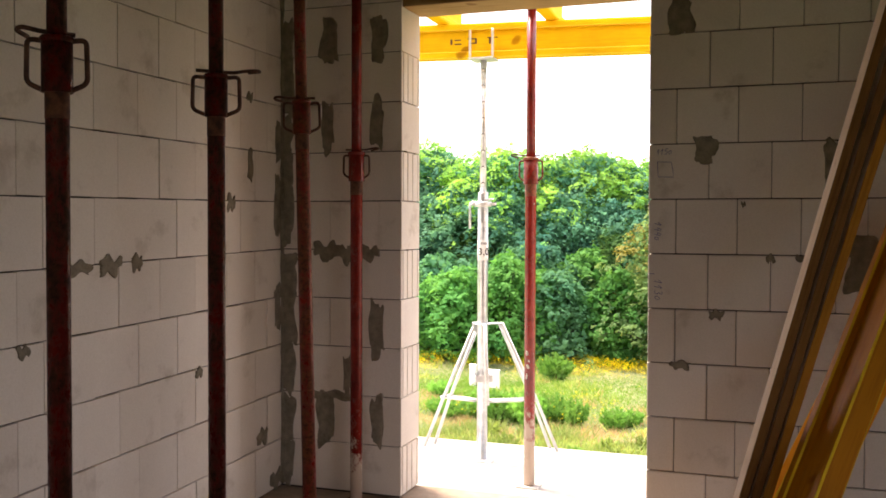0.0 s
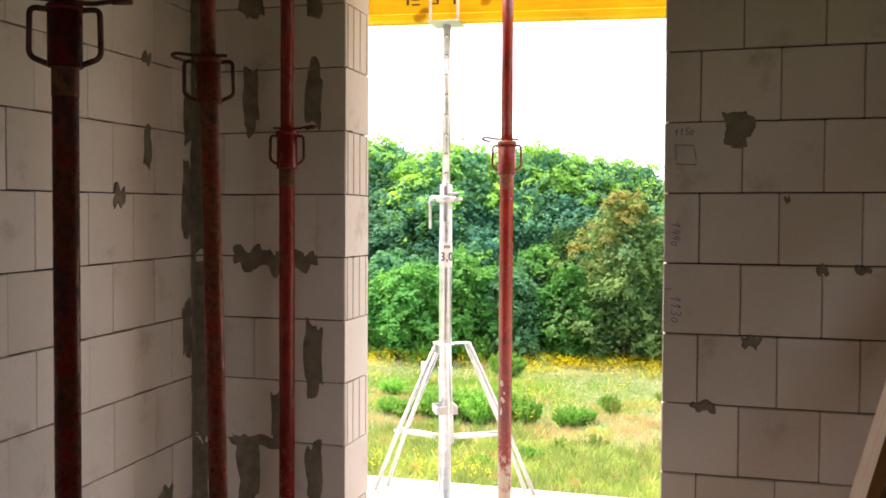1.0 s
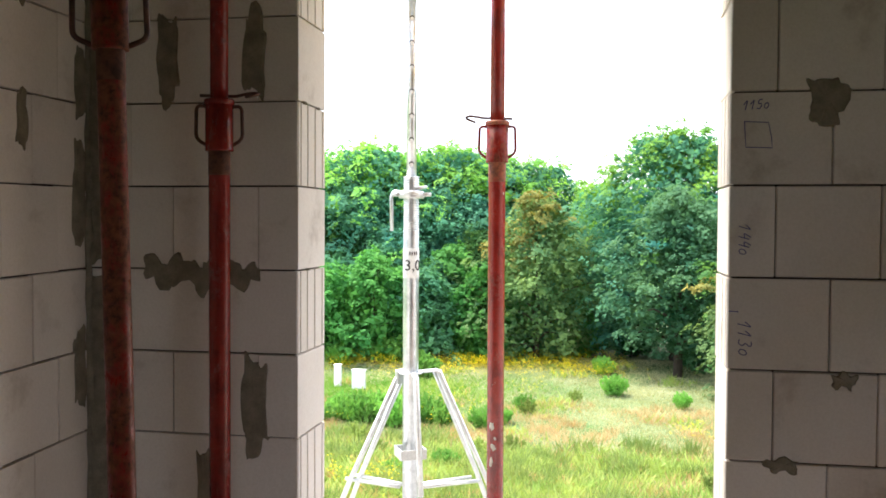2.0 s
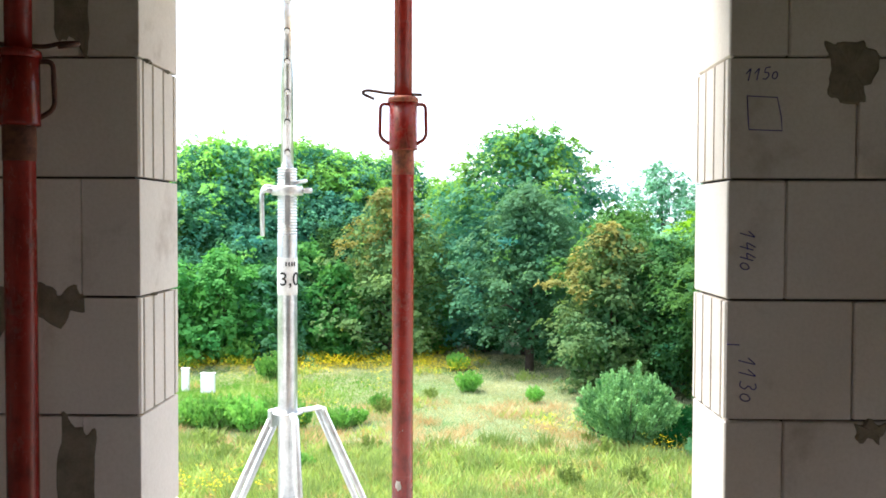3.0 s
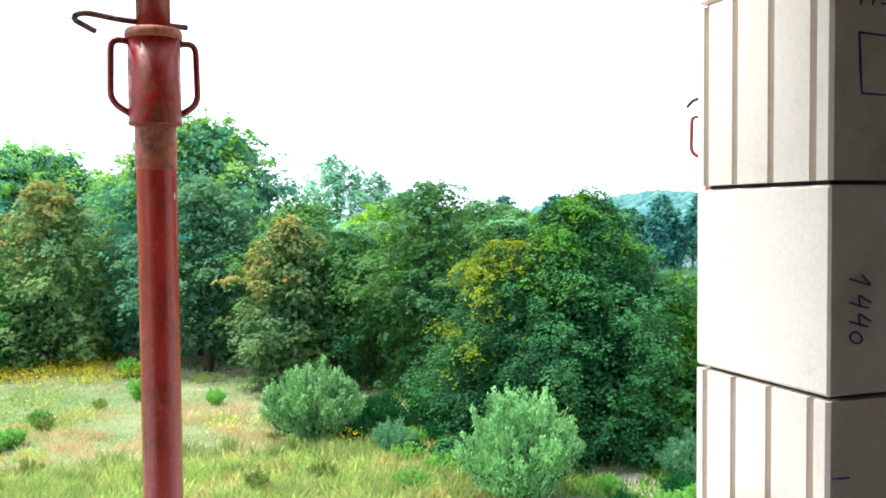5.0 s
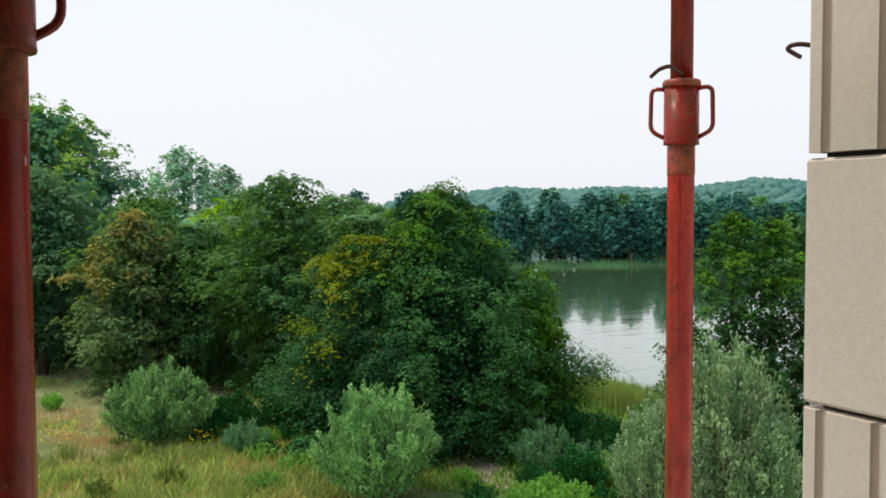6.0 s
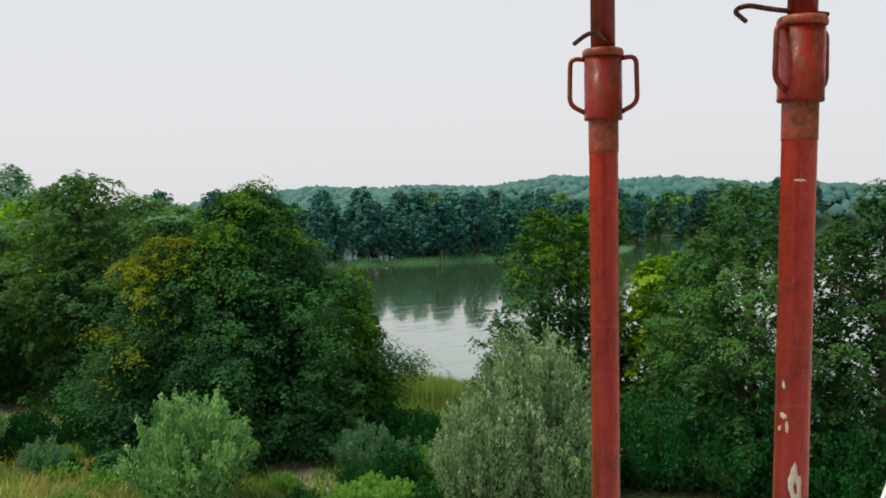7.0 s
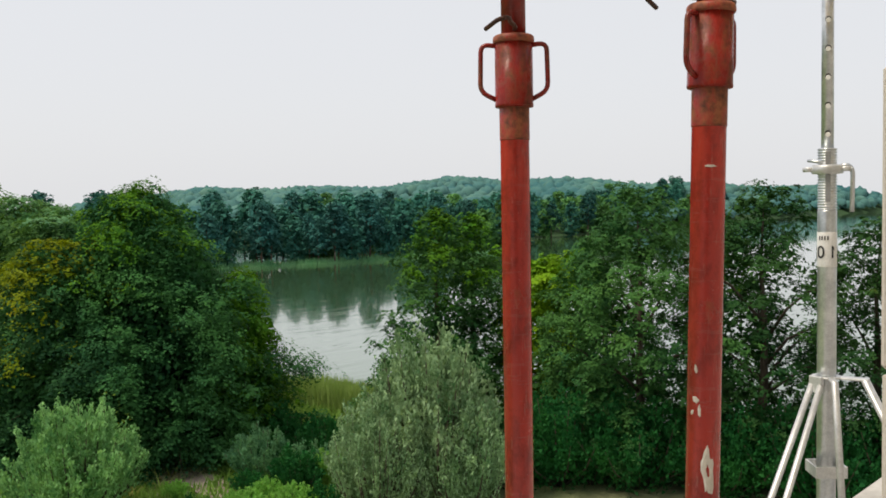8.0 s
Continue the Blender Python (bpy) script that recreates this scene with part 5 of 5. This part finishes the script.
# white boxes in the grass and the sandy path
for x, y, w, h in ((-19.0, 61.7, 0.5, 1.6), (-17.1, 60.5, 0.95, 1.4)):
    e = empty("meter_box", Matrix.Translation((x, y, float(land(x, y)))), "white plastic utility box standing in the grass", "box", "white boxes in the meadow")
    part("cabinet", boxed((-w / 2, -0.18, 0), (w / 2, 0.18, h), 0.02), STICKER, e)
    part("lid", boxed((-w / 2 - 0.03, -0.21, h), (w / 2 + 0.03, 0.21, h + 0.06), 0.015), STICKER, e)
SAND = two_tone("sandy_path", (0.20, 0.165, 0.13), (0.36, 0.31, 0.26), 0.8, 0.95, bump_scale=8, bump_d=0.03)
vs = []
for k in range(41):
    x = 92 + 125 * k / 40
    for back in (9 + 1.5 * math.sin(k * 1.7), 14.5, 20 + 2 * math.sin(k * 0.9)):
        vs.append((x, shore_line(k / 40) + back, float(land(x, shore_line(k / 40) + back)) + 0.10))
fs = [(3 * k + i, 3 * k + 3 + i, 3 * k + 4 + i, 3 * k + 1 + i) for k in range(40) for i in (0, 1)]
SHORE_SAND = two_tone("pale_shore_sand", (0.36, 0.29, 0.22), (0.52, 0.44, 0.36), 0.3, 0.95, bump_scale=4, bump_d=0.05)
tagged(mesh_object("shore_clearing", vs, fs, SHORE_SAND), "pale sandy clearing between the trees of the far shore", "sand", kind="structure")
PATH_LINE = [(16.5, 44.5), (18.6, 40.5), (20.3, 37.0), (20.4, 34.0), (20.2, 30.5), (21.8, 26.0)]
vs, fs = [], []
for i, (x, y) in enumerate(PATH_LINE):
    (ax, ay), (bx, by) = PATH_LINE[max(i - 1, 0)], PATH_LINE[min(i + 1, len(PATH_LINE) - 1)]
    n = Vector((by - ay, ax - bx)).normalized() * (0.75 + 0.1 * (i % 2))
    for s in (-1, 1):
        px, py = x + s * n.x, y + s * n.y
        vs.append((px, py, float(land(px, py)) + 0.06))
for i in range(len(PATH_LINE) - 1):
    fs.append((2 * i, 2 * i + 1, 2 * i + 3, 2 * i + 2))
tagged(mesh_object("path", vs, fs, SAND), "narrow trodden sandy path under the trees", "path", kind="structure")
for x, y, lean in ((20.9, 35.8, 4), (19.6, 37.9, -3)):
    e = empty("wooden_post", pose(x, y, float(land(x, y)), lean, 0, 0), "weathered wooden post beside the path", "post", "posts beside the path")
    part("shaft", tubed([(0, 0, -0.2), (0.01, 0, 0.7), (0, 0.01, 1.25)], [0.06, 0.055, 0.05], 8), PALE_BARK, e)
e = empty("small_sign", pose(19.3, 36.7, float(land(19.3, 36.7))), "small white board on a post beside the path", "sign")
part("stake", tubed([(0, 0, -0.2), (0, 0, 0.8)], 0.03, 6), PALE_BARK, e)
part("panel", boxed((-0.13, -0.02, 0.75), (0.13, 0.02, 1.0), 0.008), STICKER, e)

# the land lies turned a little against the house
turn = Matrix.Rotation(radians(0.69), 4, "Z")
for ob in [o for o in bpy.data.objects if o not in indoors and o.parent is None]:
    ob.matrix_basis = turn @ ob.matrix_basis

# ---- block walls: every block is a piece of its own ----
def block_mesh(w, grooved, tight):
    """A calcium silicate block from x = 0 to w, with chamfered edges; grooved: profiled end at x = 0."""
    h, t = COURSE - 0.0052, WALL_T
    bm = bmesh.new()
    if not grooved:
        gap = 0.0008 if tight else 0.0014
        box(bm, (gap, 0, 0), (w - gap, t, h), 0.0013 if tight else 0.0030)
    else:
        c = 0.0042
        prof = [(w - 0.0012, c), (w - 0.0012 - c, 0), (c, 0), (0, c)]
        for gy in (0.027, 0.096, 0.162, 0.220):
            prof += [(0, gy - 0.0055), (0.008, gy - 0.003), (0.008, gy + 0.003), (0, gy + 0.0055)]
        prof += [(0, t - c), (c, t), (w - 0.0012 - c, t), (w - 0.0012, t - c)]
        lo = [bm.verts.new((x, y, 0.0)) for x, y in prof]
        hi = [bm.verts.new((x, y, h)) for x, y in prof]
        bm.faces.new(lo)
        bm.faces.new(list(reversed(hi)))
        for i in range(len(prof)):
            j = (i + 1) % len(prof)
            bm.faces.new((lo[j], lo[i], hi[i], hi[j]))
    bmesh.ops.recalc_face_normals(bm, faces=bm.faces)
    me = bpy.data.meshes.new("block")
    bm.to_mesh(me)
    bm.free()
    me.materials.append(BLOCK)
    return me


MESHES = {}
brng = random.Random(4)


def lay(parent, m, widths, z, end=False, tight=False):
    """Lay one course along x of the pose m, from its start; end: the first block shows its profiled end."""
    x = 0.0
    for i, w in enumerate(widths):
        key = (round(w, 3), end and i == 0, tight)
        if key not in MESHES:
            MESHES[key] = block_mesh(*key)
        b = new("block", MESHES[key])
        b.parent = parent
        b.matrix_basis = m @ pose(x, brng.uniform(-0.0022, 0.0022), z, 0, 0, brng.uniform(-0.25, 0.25))
        x += w


def course(start, total, unit=0.2505):
    out, left = [start], total - start
    while left > unit + 0.04:
        out.append(unit)
        left -= unit
    out.append(left)
    return out


def smear(wall, m, u, z, w, h, seed):
    """A lump of mortar smeared over a joint, a few millimetres proud, with a ragged outline."""
    r = random.Random(seed)
    w, h = (w * 1.45, h * 1.06) if h > w else (w * 1.08, h * 1.35)
    bm = bmesh.new()
    n = 46
    ph = [r.uniform(0, 6.3) for _ in range(4)]
    outer, inner = [], []
    for k in range(n):
        a = 2 * math.pi * k / n
        ca, sa = math.cos(a), math.sin(a)
        ex = 2.0 / 3.3
        px, pz = math.copysign(abs(ca) ** ex, ca), math.copysign(abs(sa) ** ex, sa)
        q = 1 + 0.11 * math.sin(3 * a + ph[0]) + 0.08 * math.sin(5 * a + ph[1]) + 0.05 * math.sin(9 * a + ph[2]) + r.uniform(-0.025, 0.025)
        wob = 0.06 * w * math.sin(pz * 4 + ph[3]) if h > w else 0
        zob = 0.22 * h * math.sin(px * 5 + ph[3]) if w > h else 0
        outer.append(bm.verts.new((u + px * q * w / 2 + wob, 0.004, z + pz * q * h / 2 + zob)))
        inner.append(bm.verts.new((u + px * q * w * 0.40 + wob, -0.0045 - r.uniform(0, 0.002), z + pz * q * h * 0.44 + zob)))
    for k in range(n):
        j = (k + 1) % n
        bm.faces.new((outer[k], outer[j], inner[j], inner[k]))
    cen = bm.verts.new((u, -0.007, z))
    for k in range(n):
        bm.faces.new((inner[k], inner[(k + 1) % n], cen))
    bmesh.ops.recalc_face_normals(bm, faces=bm.faces)
    bmesh.ops.transform(bm, matrix=m, verts=bm.verts)
    part("mortar_smear", bm, MORTAR, wall, "grey-brown smear of dried mortar")


def core(name, lo, hi, label):
    return structure(name, boxed(lo, hi), JOINT, label, "wall")


ROWS = 11
east = core("wall_north_right", (0.014, 0.014, 0.0), (ROOM_E, WALL_T - 0.014, CEIL - 0.003), "pale calcium silicate block wall with thin dark joints")
west_pier = core("wall_north_left", (WX - 0.24, 0.014, 0.0), (OPEN_L - 0.014, WALL_T - 0.014, CEIL - 0.003), "pale block pier with mortar smears beside the opening")
west = core("wall_west", (-0.235, ROOM_S, 0.0), (-0.014, -0.002, CEIL - 0.003), "long pale calcium silicate block wall")
# this wall stands a little out of square, and its courses sag away from the corner
WEST = Matrix.Translation((WX, 0, 0)) @ pose(0, 0, 0, 0, 0, 1.7)
WEST = WEST @ Matrix(((1, 0, 0, 0), (0, 1, 0, 0), (0, 0.016, 1, 0), (0, 0, 0, 1)))
west.data.transform(WEST)
mirror = Matrix.Translation((OPEN_L, WALL_T, 0)) @ pose(0, 0, 0, 0, 0, 180)
for k in range(ROWS):
    z = BED + k * COURSE + 0.0018
    even = k % 2 == 0
    lay(east, Matrix.Identity(4), course(0.250 if even else 0.116, ROOM_E), z, even)
    lay(west_pier, mirror, [0.2505, 0.2505, 0.134] if even else [0.117, 0.256, 0.262], z, even, True)
    lay(west, WEST @ pose(0, 0, 0, 0, 0, 90) @ Matrix.Translation((ROOM_S, 0, 0)), ([0.1175] + [0.2505] * 24 + [0.2665]) if even else ([0.234] + [0.2505] * 24 + [0.150]), z, False, True)

flat = Matrix.Identity(4)
for i, (u, z, w, h) in enumerate(((-1.54, 1.785, 0.05, 0.25), (-1.28, 1.795, 0.05, 0.24), (-1.28, 0.81, 0.06, 0.27), (-1.55, 1.18, 0.13, 0.06), (-1.485, 1.178, 0.14, 0.045), (-1.37, 1.173, 0.13, 0.042), (-1.42, 1.165, 0.12, 0.07), (-1.32, 1.17, 0.11, 0.05),
                                  (-1.55, 0.36, 0.075, 0.26), (-1.52, 0.475, 0.24, 0.035), (-1.43, 0.575, 0.035, 0.20), (-1.275, 0.37, 0.05, 0.24), (-1.755, 0.86, 0.07, 0.33), (-1.755, 0.35, 0.06, 0.25),
                                  (-1.762, 1.38, 0.05, 0.36), (-1.762, 1.75, 0.055, 0.20), (-1.755, 2.2, 0.05, 0.24), (-1.76, 1.02, 0.06, 0.27), (-1.76, 0.62, 0.065, 0.30), (-1.763, 1.57, 0.055, 0.24), (-1.76, 1.98, 0.06, 0.30), (-1.76, 0.14, 0.06, 0.22), (-1.53, 2.2, 0.07, 0.22), (-1.27, 2.2, 0.06, 0.22), (-1.755, 1.12, 0.07, 0.10))):
    smear(west_pier, flat, u, z, w, h, 100 + i)
for i, (u, z, w, h) in enumerate(((0.235, 1.635, 0.07, 0.12), (0.285, 0.935, 0.06, 0.03), (0.14, 0.712, 0.08, 0.028), (0.745, 1.55, 0.07, 0.23), (0.87, 1.15, 0.12, 0.22), (0.125, 2.20, 0.08, 0.16), (0.39, 1.40, 0.02, 0.015), (0.50, 1.175, 0.035, 0.025), (0.62, 1.175, 0.05, 0.02), (0.96, 1.9, 0.07, 0.2))):
    smear(east, flat, u, z, w, h, 200 + i)
side = WEST @ pose(0, 0, 0, 0, 0, 90)
for i, (u, z, w, h) in enumerate(((-0.315, 1.59, 0.035, 0.15), (-0.49, 1.41, 0.075, 0.05), (-0.32, 1.905, 0.06, 0.03), (-1.50, 1.18, 0.16, 0.035), (-1.32, 1.18, 0.13, 0.05), (-1.17, 1.185, 0.05, 0.06), (-0.05, 1.4, 0.05, 0.3), (-0.05, 0.9, 0.05, 0.22), (-0.04, 1.72, 0.05, 0.2),
                                  (-1.75, 0.93, 0.06, 0.03), (-0.75, 0.70, 0.05, 0.03), (-0.20, 0.30, 0.10, 0.05), (-1.9, 0.72, 0.08, 0.03), (-0.06, 0.05, 0.14, 0.06))):
    smear(west, side, u, z, w, h, 300 + i)

# crumbs of mortar on the joints of the reveals, and the fillet in the room corner
facing_west, facing_east = pose(0, 0, 0, 0, 0, -90), Matrix.Translation((OPEN_L, 0, 0)) @ pose(0, 0, 0, 0, 0, 90)
for i, (u, z, w, h) in enumerate(((0.05, 1.66, 0.03, 0.005), (0.17, 1.658, 0.02, 0.004), (0.08, 1.188, 0.02, 0.004))):
    smear(west_pier, facing_east, u, z, w, h, 420 + i)
rr = random.Random(9)
part("corner_fillet", tubed([(WX + 0.004 + rr.uniform(-0.003, 0.003), -0.004 + rr.uniform(-0.003, 0.003), 0.02 + k * 0.06) for k in range(44)], [0.012 + rr.uniform(-0.004, 0.005) for _ in range(44)], 8), MORTAR, west_pier, "grey mortar pressed into the room corner")


# builder's marks on the blocks, in a quick hand
STROKES = {"1": [[(0.0, 0.55), (0.34, 1.0), (0.22, 0.0)]], "4": [[(0.30, 1.0), (0.06, 0.42), (0.52, 0.50)], [(0.50, 0.86), (0.40, 0.0)]],
           "5": [[(0.52, 1.0), (0.16, 0.97), (0.10, 0.56), (0.40, 0.60), (0.50, 0.30), (0.28, 0.02), (0.02, 0.10)]],
           "3": [[(0.08, 0.92), (0.34, 1.0), (0.48, 0.78), (0.22, 0.54), (0.50, 0.32), (0.34, 0.02), (0.02, 0.10)]],
           "0": [[(0.34, 0.62), (0.10, 0.48), (0.08, 0.14), (0.30, 0.0), (0.50, 0.22), (0.46, 0.54), (0.30, 0.62)]]}


def note(text, size, x, z, turn, gap=0.68):
    """Digits drawn as thin marker strokes, from x, z on, turned in the plane of the wall."""
    bm = bmesh.new()
    for i, ch in enumerate(text):
        for line in STROKES[ch]:
            pts = rounded([((i * gap + px + 0.16 * py) * size, py * size, 0) for px, py in line], 0.12 * size, 3)
            tube(bm, pts, 0.0011, 5)
    bmesh.ops.transform(bm, matrix=pose(x, -0.0030, z) @ Matrix.Rotation(radians(90), 4, "X") @ Matrix.Rotation(radians(turn), 4, "Z"), verts=bm.verts)
    part("marker_note", bm, PENCIL, east, "handwritten number in blue marker")


note("1150", 0.024, 0.032, 1.614, 3)
note("1440", 0.030, 0.026, 1.326, -90)
note("1130", 0.034, 0.026, 1.078, -88)
for name, pts in (("marker_box", [(0.036, 1.585), (0.094, 1.582), (0.102, 1.545), (0.104, 1.518), (0.040, 1.520), (0.038, 1.55), (0.036, 1.586)]), ("marker_dash", [(0.004, 1.102), (0.028, 1.101)])):
    part(name, tubed([(x, -0.0030, z) for x, z in pts], 0.0011, 5), PENCIL, east, "line drawn in blue marker")
